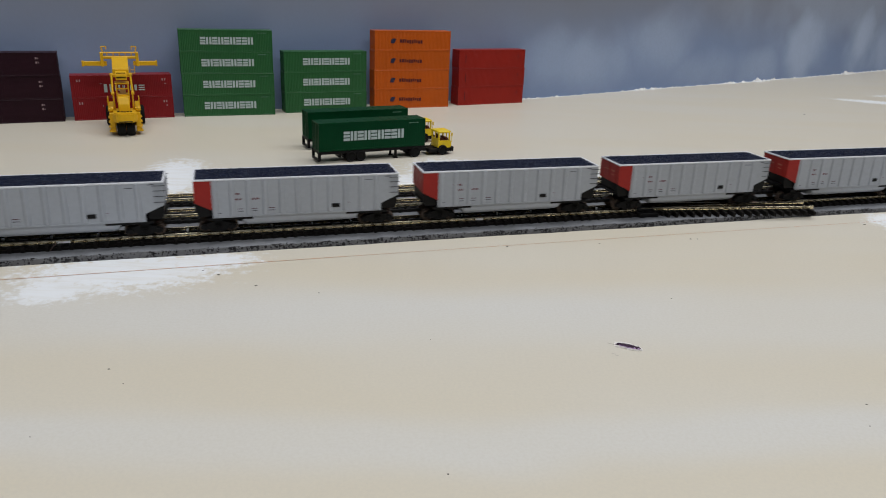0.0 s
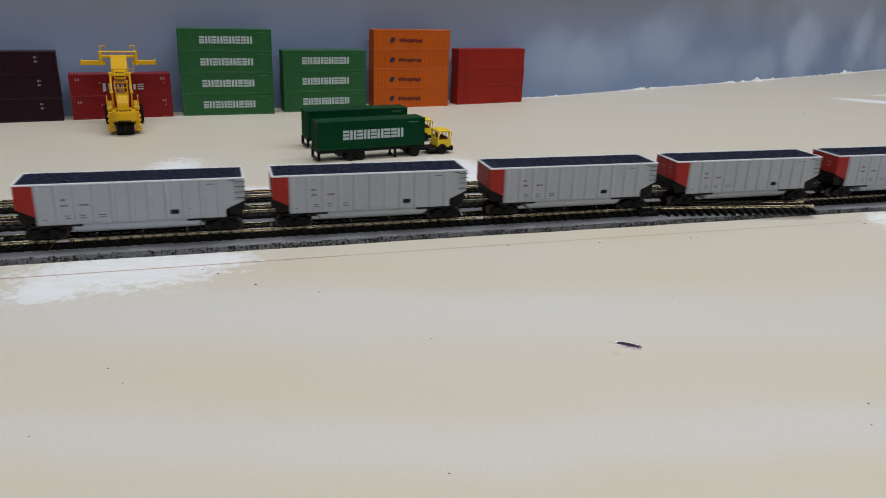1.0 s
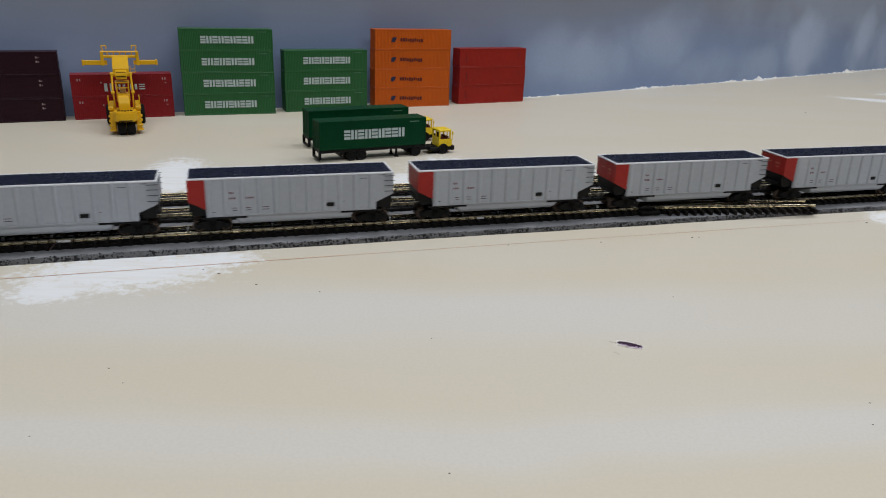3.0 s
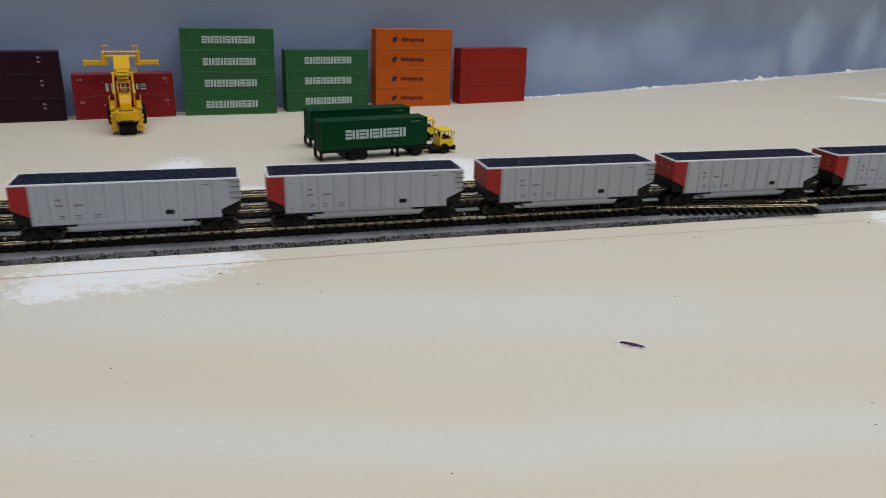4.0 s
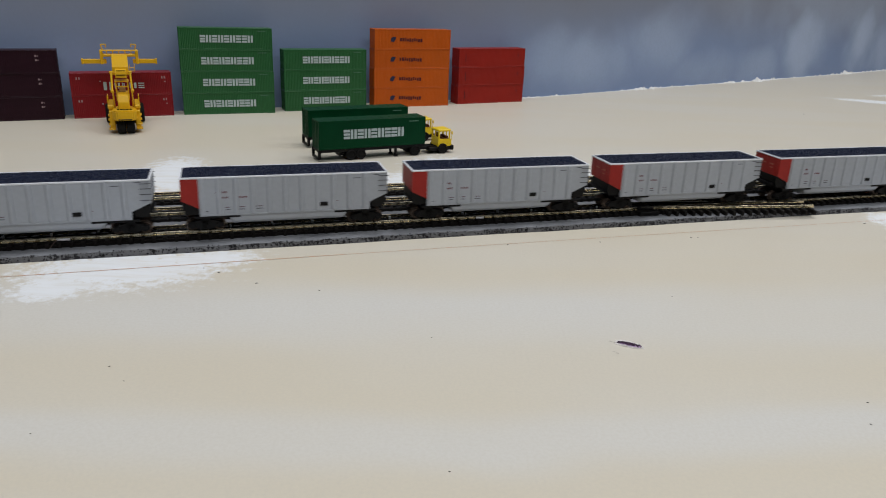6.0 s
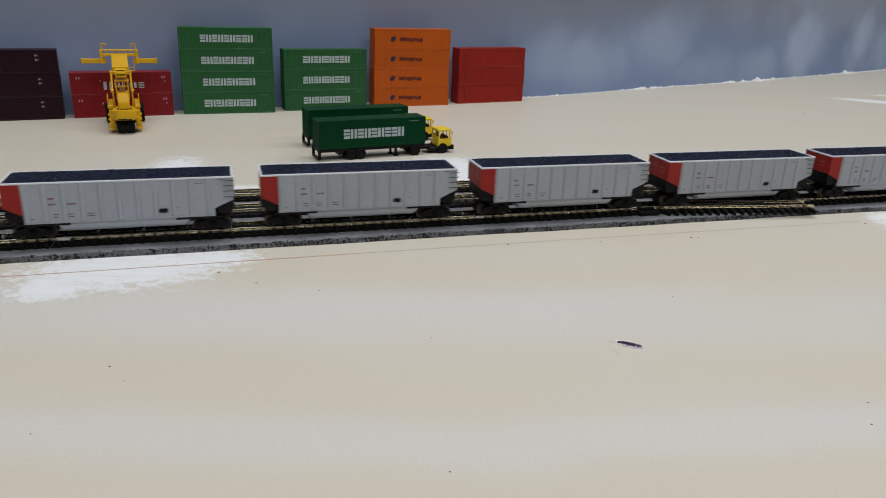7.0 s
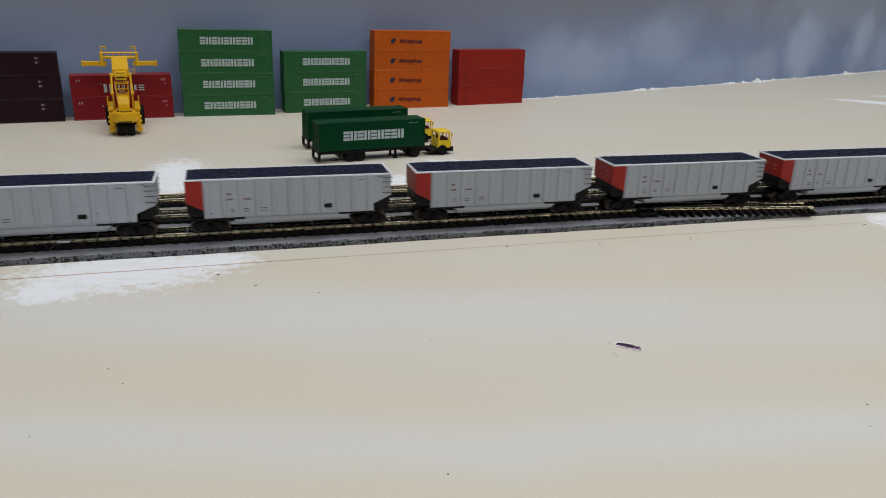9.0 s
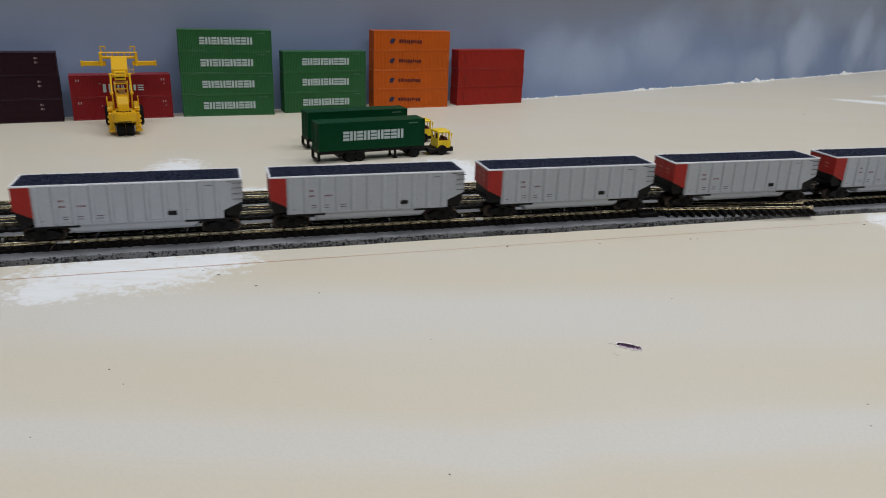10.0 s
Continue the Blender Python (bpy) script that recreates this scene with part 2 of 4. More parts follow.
RUBBER = material("black_rubber", (0.006, 0.006, 0.006), 0.75, spec=0.15, grain=500, blotch=50, var=0.3)
COAL = coal_chips()
WHEEL = material("brown_wheel_steel", (0.10, 0.075, 0.06), 0.4, metal=0.5, grain=600, blotch=60, var=0.3)
TIE = material("dark_tie_plastic", (0.005, 0.004, 0.0035), 0.65, spec=0.2, grain=800, blotch=100, var=0.4, island=0.2)
RAIL = material("nickel_rail", (0.58, 0.52, 0.38), 0.22, metal=1.0, grain=600, blotch=60, var=0.15, bump=0.05)
CRUMB = material("black_rubber_crumb", (0.008, 0.008, 0.009), 0.7, spec=0.2, grain=900, blotch=90, var=0.5)
STEEL = material("bright_steel", (0.75, 0.75, 0.76), 0.3, metal=0.3, grain=600, blotch=60)
YELLOW = material("yellow_plastic", (0.70, 0.40, 0.008), 0.4, grain=600, blotch=80, var=0.1)
CABYELLOW = material("bright_yellow_plastic", (0.80, 0.56, 0.015), 0.35, grain=600, blotch=80, var=0.08)
SEATBROWN = material("brown_cab_interior", (0.12, 0.035, 0.02), 0.6, grain=600, blotch=80)
LILAC = material("torn_lilac_foam", (0.34, 0.24, 0.38), 0.9, grain=900, blotch=300, var=0.35, bump=0.8, depth=0.0006)
PURPLE = material("shaded_board_core", (0.035, 0.015, 0.035), 0.9, grain=900, blotch=200, var=0.6, bump=0.8, depth=0.0006)
LIP = material("chipped_paint_edge", (0.80, 0.77, 0.74), 0.8, grain=900, blotch=300, var=0.10, bump=0.3, depth=0.0003)
SCUFF = material("grey_scuff", (0.50, 0.465, 0.41), 0.9, grain=900, blotch=300, var=0.2)
CHALK = material("orange_chalk_line", (0.55, 0.28, 0.16), 0.9, grain=1500, blotch=150, var=0.3, bump=0)
DIRT = material("dark_specks", (0.05, 0.045, 0.04), 0.9, grain=900, blotch=200)


# ---- mesh helpers ----
def block(bm, x0, x1, y0, y1, z0, z1, bevel=0.0):
    """A box between two corners, its edges rounded by bevel."""
    vs = [bm.verts.new((x, y, z)) for x in (x0, x1) for y in (y0, y1) for z in (z0, z1)]
    fs = [bm.faces.new([vs[i] for i in q]) for q in ((0, 1, 3, 2), (4, 6, 7, 5), (0, 4, 5, 1), (2, 3, 7, 6), (0, 2, 6, 4), (1, 5, 7, 3))]
    if bevel:
        edges = list({e for f in fs for e in f.edges})
        bmesh.ops.bevel(bm, geom=edges, offset=bevel, segments=1, affect="EDGES")
    return fs


def prism(bm, outline, axis, a, b):
    """A closed outline (two coordinates) drawn out along axis from a to b."""
    def at(p, v):
        p = list(p)
        p.insert(axis, v)
        return p
    lo = [bm.verts.new(at(p, a)) for p in outline]
    hi = [bm.verts.new(at(p, b)) for p in outline]
    bm.faces.new(lo)
    bm.faces.new(hi[::-1])
    for i in range(len(lo)):
        j = (i + 1) % len(lo)
        bm.faces.new((lo[j], lo[i], hi[i], hi[j]))


def drum(bm, c, r, half, axis=1, seg=20, hub=0.0):
    """A wheel-like drum at c, with a bevelled tread and, if hub, a recessed face."""
    def ring(rad, off):
        out = []
        for i in range(seg):
            a = 2 * math.pi * i / seg
            p = [rad * math.cos(a), rad * math.sin(a)]
            p.insert(axis, off)
            out.append(bm.verts.new(Vector(c) + Vector(p)))
        return out
    prof = [(r * 0.86, -half), (r, -half * 0.7), (r, half * 0.7), (r * 0.86, half)]
    if hub:
        prof = [(hub, -half * 0.6)] + prof + [(hub, half * 0.6)]
    rings = [ring(*p) for p in prof]
    for p, q in zip(rings, rings[1:]):
        for i in range(seg):
            j = (i + 1) % seg
            bm.faces.new((p[i], p[j], q[j], q[i]))
    bm.faces.new(rings[0][::-1])
    bm.faces.new(rings[-1])


def bar(bm, a, b, r, seg=6):
    """A thin round rod from a to b."""
    a, b = Vector(a), Vector(b)
    q = (b - a).to_track_quat("Z", "Y")
    rings = []
    for p in (a, b):
        rings.append([bm.verts.new(p + q @ Vector((r * math.cos(2 * math.pi * i / seg), r * math.sin(2 * math.pi * i / seg), 0))) for i in range(seg)])
    for i in range(seg):
        j = (i + 1) % seg
        bm.faces.new((rings[0][i], rings[0][j], rings[1][j], rings[1][i]))
    bm.faces.new(rings[0][::-1])
    bm.faces.new(rings[1])


def mesh_of(name, bm, mat, smooth=False):
    bmesh.ops.recalc_face_normals(bm, faces=bm.faces)
    me = bpy.data.meshes.new(name)
    bm.to_mesh(me)
    bm.free()
    me.materials.append(mat)
    if smooth:
        me.polygons.foreach_set("use_smooth", [True] * len(me.polygons))
    return me


def part(name, bm, mat, parent, label="", smooth=False):
    ob = new(name, mesh_of(name, bm, mat, smooth))
    ob.parent = parent
    return tagged(ob, label)


def base(name, m, label, category, group="", kind=""):
    ob = new(name)
    ob.empty_display_size = 0.01
    ob.matrix_basis = m
    return tagged(ob, label, category, group, kind)


# ---- the layout's axes: s along the main track, q across it from its near rail ----
TURN, ACROSS = 16.83, 0.33115
DX, DY = math.cos(radians(TURN)), math.sin(radians(TURN))
RAILTOP = 6.3 * MM
BEDTOP = 2.4 * MM
TIEH = 2.4 * MM


def on_track(s, q, z=0.0, turn=0.0):
    w = q + ACROSS
    return pose(DX * s - DY * w, DY * s + DX * w, z, 0, 0, TURN + turn)


# ---- structure ----
def slab(name, x0, x1, y0, y1, z0, z1, mat, label, category):
    bm = bmesh.new()
    block(bm, x0, x1, y0, y1, z0, z1)
    return tagged(new(name, mesh_of(name, bm, mat)), label, category, kind="structure")


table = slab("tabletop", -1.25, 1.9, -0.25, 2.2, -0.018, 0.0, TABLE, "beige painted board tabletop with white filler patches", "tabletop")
slab("floor", -2.6, 3.2, -2.6, 2.9, -1.05, -1.0, FLOOR, "plain grey room floor", "floor")
slab("ceiling", -2.6, 3.2, -2.6, 2.9, 1.6, 1.65, CEILING, "plain white ceiling", "ceiling")
slab("wall_south", -2.6, 3.2, -2.7, -2.6, -1.0, 1.6, ROOM, "plain pale room wall", "wall")
slab("wall_north", -2.6, 3.2, 2.9, 3.0, -1.0, 1.6, ROOM, "plain pale room wall", "wall")
slab("wall_west", -2.7, -2.6, -2.7, 3.0, -1.0, 1.6, ROOM, "plain pale room wall", "wall")
slab("wall_east", 3.2, 3.3, -2.7, 3.0, -1.0, 1.6, ROOM, "plain pale room wall", "wall")

WALLFOOT = [(-1.3, 0.146), (-0.3823, 0.5755), (-0.16, 0.683), (-0.08, 0.732), (0.0, 0.773), (0.075, 0.8035), (0.0925, 0.813),
            (0.2393, 0.9235), (0.3783, 1.0231), (0.6215, 1.2053), (0.7437, 1.302), (1.2, 1.66), (1.85, 2.17)]


def foot_point(x):
    for (a, b), (c, d) in zip(WALLFOOT, WALLFOOT[1:]):
        if a <= x <= c:
            return b + (d - b) * (x - a) / (c - a)
    return WALLFOOT[-1][1]


def backdrop():
    bm = bmesh.new()
    xs = [-1.3 + 0.05 * i for i in range(64)]
    front, back = [], []
    for x in xs:
        y = sum(foot_point(min(1.85, max(-1.3, x + o))) for o in (-0.012, 0, 0.012)) / 3
        front.append([bm.verts.new((x, y, z)) for z in (0.0, 0.1, 0.55)])
        back.append([bm.verts.new((x - 0.003, y + 0.008, z)) for z in (0.0, 0.1, 0.55)])
    for i in range(len(xs) - 1):
        for k in (0, 1):
            bm.faces.new((front[i][k], front[i + 1][k], front[i + 1][k + 1], front[i][k + 1]))
            bm.faces.new((back[i][k], back[i][k + 1], back[i + 1][k + 1], back[i + 1][k]))
        bm.faces.new((front[i][2], front[i + 1][2], back[i + 1][2], back[i][2]))
    ob = new("backdrop", mesh_of("backdrop", bm, SKY, True))
    return tagged(ob, "grey-blue painted sky backdrop board behind the layout", "backdrop", kind="structure")


backdrop()


LUMPS = ((0.078, 0.014, 0.7), (0.125, 0.02, 0.35), (0.235, 0.03, 1.0), (0.30, 0.03, 0.4), (0.40, 0.035, 1.1), (0.445, 0.03, 1.2), (0.54, 0.04, 0.5), (0.63, 0.03, 1.2), (0.72, 0.04, 0.7))


def caulk():
    """Ragged bits of white filler where backdrop meets board, thick in some places and almost gone in others."""
    bm = bmesh.new()
    rng = random.Random(4)
    rows = []
    x = 0.078
    while x < 1.5:
        y = foot_point(x)
        heap = sum(p * math.exp(-((x - c) / w) ** 2) for c, w, p in LUMPS)
        spike = rng.random() ** 2
        h = (0.00006 + 0.0032 * heap * spike + 0.0008 * rng.random() * spike) * (1 + 0.4 * x)
        w = 0.0004 + 0.0070 * heap * rng.random()
        rows.append([bm.verts.new((x + ox, y + oy, oz)) for ox, oy, oz in ((w * 0.6, -w, -0.0002), (w * 0.4, -w * 0.6, h * 0.5), (0, -0.0004, h), (-0.0002, 0.0006, h * 0.9))])
        x += 0.0012 + 0.0022 * rng.random() * (1 + x)
    for a, b in zip(rows, rows[1:]):
        for k in range(3):
            bm.faces.new((a[k], b[k], b[k + 1], a[k + 1]))
    ob = new("filler_bead", mesh_of("filler_bead", bm, PLASTER))
    return tagged(ob, "rough white filler bead along the backdrop's foot", "filler", kind="structure")


caulk()


def roadbed(name, q0, q1, s0, s1, label):
    """A strip of foam roadbed with sloping, crumbly shoulders."""
    bm = bmesh.new()
    rng = random.Random(7)
    prof = [(q0, 0.0), (q0 + 0.0003, 0.45), (q0 + 0.0007, 0.9), (q0 + 0.0012, 1.0), ((q0 + q1) / 2, 1.0), (q1 - 0.0012, 1.0), (q1 - 0.0007, 0.9), (q1, 0.0)]
    n = 700
    rings = []
    for i in range(n + 1):
        s = s0 + (s1 - s0) * i / n
        ring = []
        for k, (q, z) in enumerate(prof):
            j = 0.00022 if k in (1, 2, 6) else 0.00012
            ring.append(bm.verts.new((s, q + rng.uniform(-j, j) + 0.0006 * noise.noise((s * 30, q0 * 50, 0)), max(0.0, z * BEDTOP + (rng.uniform(-j, j) if 0 < k < 7 else 0)))))
        rings.append(ring)
    for a, b in zip(rings, rings[1:]):
        for k in range(len(prof) - 1):
            bm.faces.new((a[k], b[k], b[k + 1], a[k + 1]))
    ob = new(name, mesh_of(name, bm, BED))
    ob.matrix_basis = on_track(0, 0)
    return tagged(ob, label, "roadbed", kind="structure")


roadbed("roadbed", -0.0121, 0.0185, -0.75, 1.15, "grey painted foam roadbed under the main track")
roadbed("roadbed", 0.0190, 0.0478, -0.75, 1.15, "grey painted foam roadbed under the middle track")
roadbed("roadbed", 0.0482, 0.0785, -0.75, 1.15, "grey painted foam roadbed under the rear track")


def bed_crumbs():
    """Black rubber granules standing out of the cut edge of the near roadbed, in loose clumps."""
    rng = random.Random(31)
    verts, faces = [], []
    octa = ((1, 0, 0), (-1, 0, 0), (0, 1, 0), (0, -1, 0), (0, 0, 1), (0, 0, -1))
    tri = ((0, 2, 4), (2, 1, 4), (1, 3, 4), (3, 0, 4), (2, 0, 5), (1, 2, 5), (3, 1, 5), (0, 3, 5))
    for i in range(5200):
        s = rng.uniform(-0.32, 0.72)
        z = rng.uniform(0.0002, BEDTOP + 0.0002)
        if noise.noise((s * 230, z * 500, 3)) + 0.35 * noise.noise((s * 40, 0, 9)) < 0.10 - 0.12 * min(1.0, max(0.0, s + 0.05) * 4):
            continue
        r = rng.uniform(0.00012, 0.00040)
        q = -0.0121 + 0.0006 * noise.noise((s * 30, -0.0121 * 50, 0)) + 0.0003 * z / BEDTOP + (0.0006 if z > BEDTOP - 0.0001 else 0.0)
        k = len(verts)
        for a, b, c in octa:
            verts.append((s + a * r * rng.uniform(0.7, 1.6), q + b * r * 0.7, max(0.0, z + c * r * rng.uniform(0.6, 1.1))))
        faces += [(k + a, k + b, k + c) for a, b, c in tri]
    me = bpy.data.meshes.new("roadbed_crumbs")
    me.from_pydata(verts, [], faces)
    me.materials.append(CRUMB)
    ob = new("roadbed_crumbs", me)
    ob.matrix_basis = on_track(0, 0)
    return tagged(ob, "black rubber crumbs in the roadbed's cut edge", "crumbs", kind="stuff")


bed_crumbs()

# ---- tracks ----
TIE_MESH = {}


def tie_mesh(long):
    if long not in TIE_MESH:
        bm = bmesh.new()
        block(bm, -0.0008, 0.0008, -long / 2, long / 2, 0, TIEH, 0.0002)
        for y in (-0.0045, 0.0045):
            for k in (-1, 1):
                block(bm, -0.0006, 0.0006, y + k * 0.0010 - 0.0003, y + k * 0.0010 + 0.0003, TIEH - 0.0001, TIEH + 0.00012)
        TIE_MESH[long] = mesh_of("tie", bm, TIE)
    return TIE_MESH[long]


def rail_mesh(s0, s1):
    bm = bmesh.new()
    h = RAILTOP - BEDTOP - TIEH
    half = [(0.0007, 0), (0.0007, 0.0002), (0.0002, 0.0004), (0.0002, h - 0.0006), (0.00042, h - 0.0005), (0.00044, h - 0.00022), (0.00037, h - 0.0001), (0.00024, h - 0.00003), (0.0001, h)]
    prism(bm, half + [(-x, z) for x, z in half[::-1]], 0, s0, s1)
    return mesh_of("rail", bm, RAIL)


def track(m, s0, s1, near0, near1, label, long=0.0164, rails=((-0.0045, None), (0.0045, None)), fill=True):
    """Two rails on ties; the ties near the camera are pieces, the rest one part."""
    thing = base("railway_track", m, label, "railway track", "model railway tracks")
    for y, span in rails:
        ob = new("rail", rail_mesh(*(span or (s0, s1))))
        ob.parent, ob.location = thing, (0, y, BEDTOP + TIEH)
        # dark webs under the rails, put in to darken the gaps there
        bm = bmesh.new()
        a, b = span or (s0, s1)
        block(bm, a, b, y - 0.0010, y + 0.0010, BEDTOP, BEDTOP + 0.0018)
        part("tie_web", bm, TIE, thing)
    # added solid dark strip, holding the shade that lies under the cars
    if fill:
        bm = bmesh.new()
        block(bm, s0, s1, -long / 2 + 0.0008, long / 2 - 0.0008, BEDTOP, BEDTOP + 0.0012)
        part("tie_strip", bm, TIE, thing, "dark strip added between the ties for shade")
    rng = random.Random(11)
    far = bmesh.new()
    step = 0.0047
    for i in range(int((s1 - s0) / step)):
        s = s0 + (i + 0.5) * step
        if near0 <= s <= near1:
            ob = new("tie", tie_mesh(long))
            ob.parent = thing
            ob.matrix_basis = pose(s + rng.uniform(-1, 1) * 0.00012, rng.uniform(-1, 1) * 0.0002, BEDTOP, 0, 0, rng.uniform(-0.8, 0.8))
        else:
            block(far, s - 0.0008, s + 0.0008, -long / 2, long / 2, BEDTOP, BEDTOP + TIEH)
    if len(far.verts):
        tagged(part("far_ties", far, TIE, thing), kind="stuff")
    else:
        far.free()
    return thing


track(on_track(0, 0.0045), -0.74, 1.14, -0.24, 0.46, "main model railway track with brass-toned rails on dark ties",
      rails=((-0.0045, (-0.74, 0.207)), (-0.0045, (0.2095, 1.14)), (0.0045, None)))
track(on_track(0, 0.0340), -0.74, 1.14, -0.24, 0.46, "middle model railway track behind the train")
track(on_track(0, 0.0620), -0.74, 1.14, -0.24, 0.46, "rear model railway track behind the train")
track(on_track(0.2211, -0.0006, 0, -7.4) @ pose(0, 0.0045, 0), 0.0, 0.0897, 0.0, 0.1, "short turnout leg of track ending in the open", long=0.0212, fill=False)


def rail_gap_block():
    # black block added to darken the rail's gap; no moulded part stands there
    thing = base("turnout_frog", on_track(0.2125, 0.0), "black block added for the dark gap in the main track's rail", "turnout")
    bm = bmesh.new()
    block(bm, -0.006, 0.0055, -0.0048, 0.0125, BEDTOP, RAILTOP - 0.0016, 0.0003)
    part("casting", bm, BLACK, thing)
    bm = bmesh.new()
    block(bm, -0.005, 0.0045, -0.0010, 0.0010, RAILTOP - 0.0016, RAILTOP - 0.0002, 0.0003)
    part("cover", bm, BLACK, thing)


rail_gap_block()


# ---- containers ----
CL, CW, CH = 76.2 * MM, 15.2 * MM, 17.93 * MM


def corrugated(bm, x0, x1, y, z0, z1, sign, count, depth):
    """A wall of pressed vertical ribs in the plane y, ribs set back by depth."""
    step = (x1 - x0) / count
    cols = []
    for i in range(count):
        a = x0 + i * step
        for f, d in ((0.0, 0), (0.42, 0), (0.5, 1), (0.92, 1)):
            cols.append((a + f * step, y + sign * d * depth))
    cols.append((x1, y))
    vs = [(bm.verts.new((x, yy, z0)), bm.verts.new((x, yy, z1))) for x, yy in cols]
    for (a, b), (c, d) in zip(vs, vs[1:]):
        bm.faces.new((a, c, d, b))


CONTAINER_MESHES = {}


def container_meshes(key, mat, ch, rib=0.00013):
    """Frame, panels, doors and corner castings of a forty-foot box, shared by alike containers."""
    if key in CONTAINER_MESHES:
        return CONTAINER_MESHES[key]
    p, e = 0.0009, 0.0002
    made = {}
    bm = bmesh.new()
    for x in (0, CL - p):
        for y in (0, CW - p):
            block(bm, x, x + p, y, y + p, 0, ch, 0.00012)
    for y in (0, CW - p):
        block(bm, p, CL - p, y + 0.00005, y + p - 0.00005, 0, p * 1.1, 0.0001)
        block(bm, p, CL - p, y + 0.00005, y + p - 0.00005, ch - p, ch - 0.0001, 0.0001)
    for x in (0, CL - p):
        block(bm, x + 0.00005, x + p - 0.00005, p, CW - p, 0, p, 0.0001)
        block(bm, x + 0.00005, x + p - 0.00005, p, CW - p, ch - p, ch - 0.0001, 0.0001)
    made["frame"] = mesh_of("frame", bm, mat)
    bm = bmesh.new()
    corrugated(bm, p, CL - p, e, p, ch - p, 1, 54, rib)
    made["side_panel"] = mesh_of("side_panel", bm, mat)
    bm = bmesh.new()
    corrugated(bm, p, CL - p, CW - e, p, ch - p, -1, 54, rib)
    made["rear_side_panel"] = mesh_of("side_panel", bm, mat)
    bm = bmesh.new()
    block(bm, p, CL - p, p, CW - p, ch - 0.0006, ch - 0.0002)
    for i in range(12):
        x = 0.004 + i * 0.006
        block(bm, x, x + 0.003, 0.002, CW - 0.002, ch - 0.0003, ch - 0.00008)
    made["roof"] = mesh_of("roof", bm, mat)
    bm = bmesh.new()
    block(bm, p, CL - p, p, CW - p, 0.0002, 0.0008)
    made["floor_panel"] = mesh_of("floor_panel", bm, mat)
    bm = bmesh.new()
    block(bm, CL - 0.0008, CL - 0.0003, p, CW - p, p, ch - p)
    for i in range(5):
        z = 0.003 + i * 0.0028
        block(bm, CL - 0.0004, CL - 0.0001, 0.002, CW - 0.002, z, z + 0.0012)
    made["end_panel"] = mesh_of("end_panel", bm, mat)
    for k, (a, b) in enumerate(((p, CW / 2 - 0.0001), (CW / 2 + 0.0001, CW - p))):
        bm = bmesh.new()
        block(bm, 0.0003, 0.0008, a, b, p, ch - p, 0.0001)
        for f in (0.3, 0.7):
            y = a + (b - a) * f
            bar(bm, (0.0002, y, 0.001), (0.0002, y, ch - 0.001), 0.00018)
            block(bm, 0.0, 0.0003, y - 0.0002, y + 0.0012, ch * 0.36, ch * 0.39)
        made["door%d" % k] = mesh_of("door", bm, mat)
    bm = bmesh.new()
    block(bm, -0.00006, 0.0011, -0.00006, 0.0011, -0.0, 0.0011, 0.0002)
    made["casting"] = mesh_of("corner_casting", bm, mat)
    CONTAINER_MESHES[key] = made
    return made


def print_bar(parent, mat, x0, x1, z0, z1, y=-0.00012, name="print_bar"):
    bm = bmesh.new()
    block(bm, x0, x1, y, y + 0.0002, z0, z1)
    return part(name, bm, mat, parent)


def block_row(parent, mat, x0, x1, z0, z1, count, name="name_shape"):
    """A shipping line's name as a row of plain bar groups, three lying or two standing bars each."""
    step, high = (x1 - x0) / count, z1 - z0
    y0, y1 = -0.00012, 0.00008
    for i in range(count):
        a, b = x0 + i * step, x0 + (i + 0.88) * step
        bm = bmesh.new()
        if i in (1, 3, 5, 8):
            w = (b - a) * 0.40
            block(bm, a, a + w, y0, y1, z0, z1)
            block(bm, b - w, b, y0, y1, z0, z1)
        else:
            for lo, hi in ((0.0, 0.27), (0.38, 0.62), (0.73, 1.0)):
                block(bm, a, b, y0, y1, z0 + lo * high, z0 + hi * high)
        part(name, bm, mat, parent)


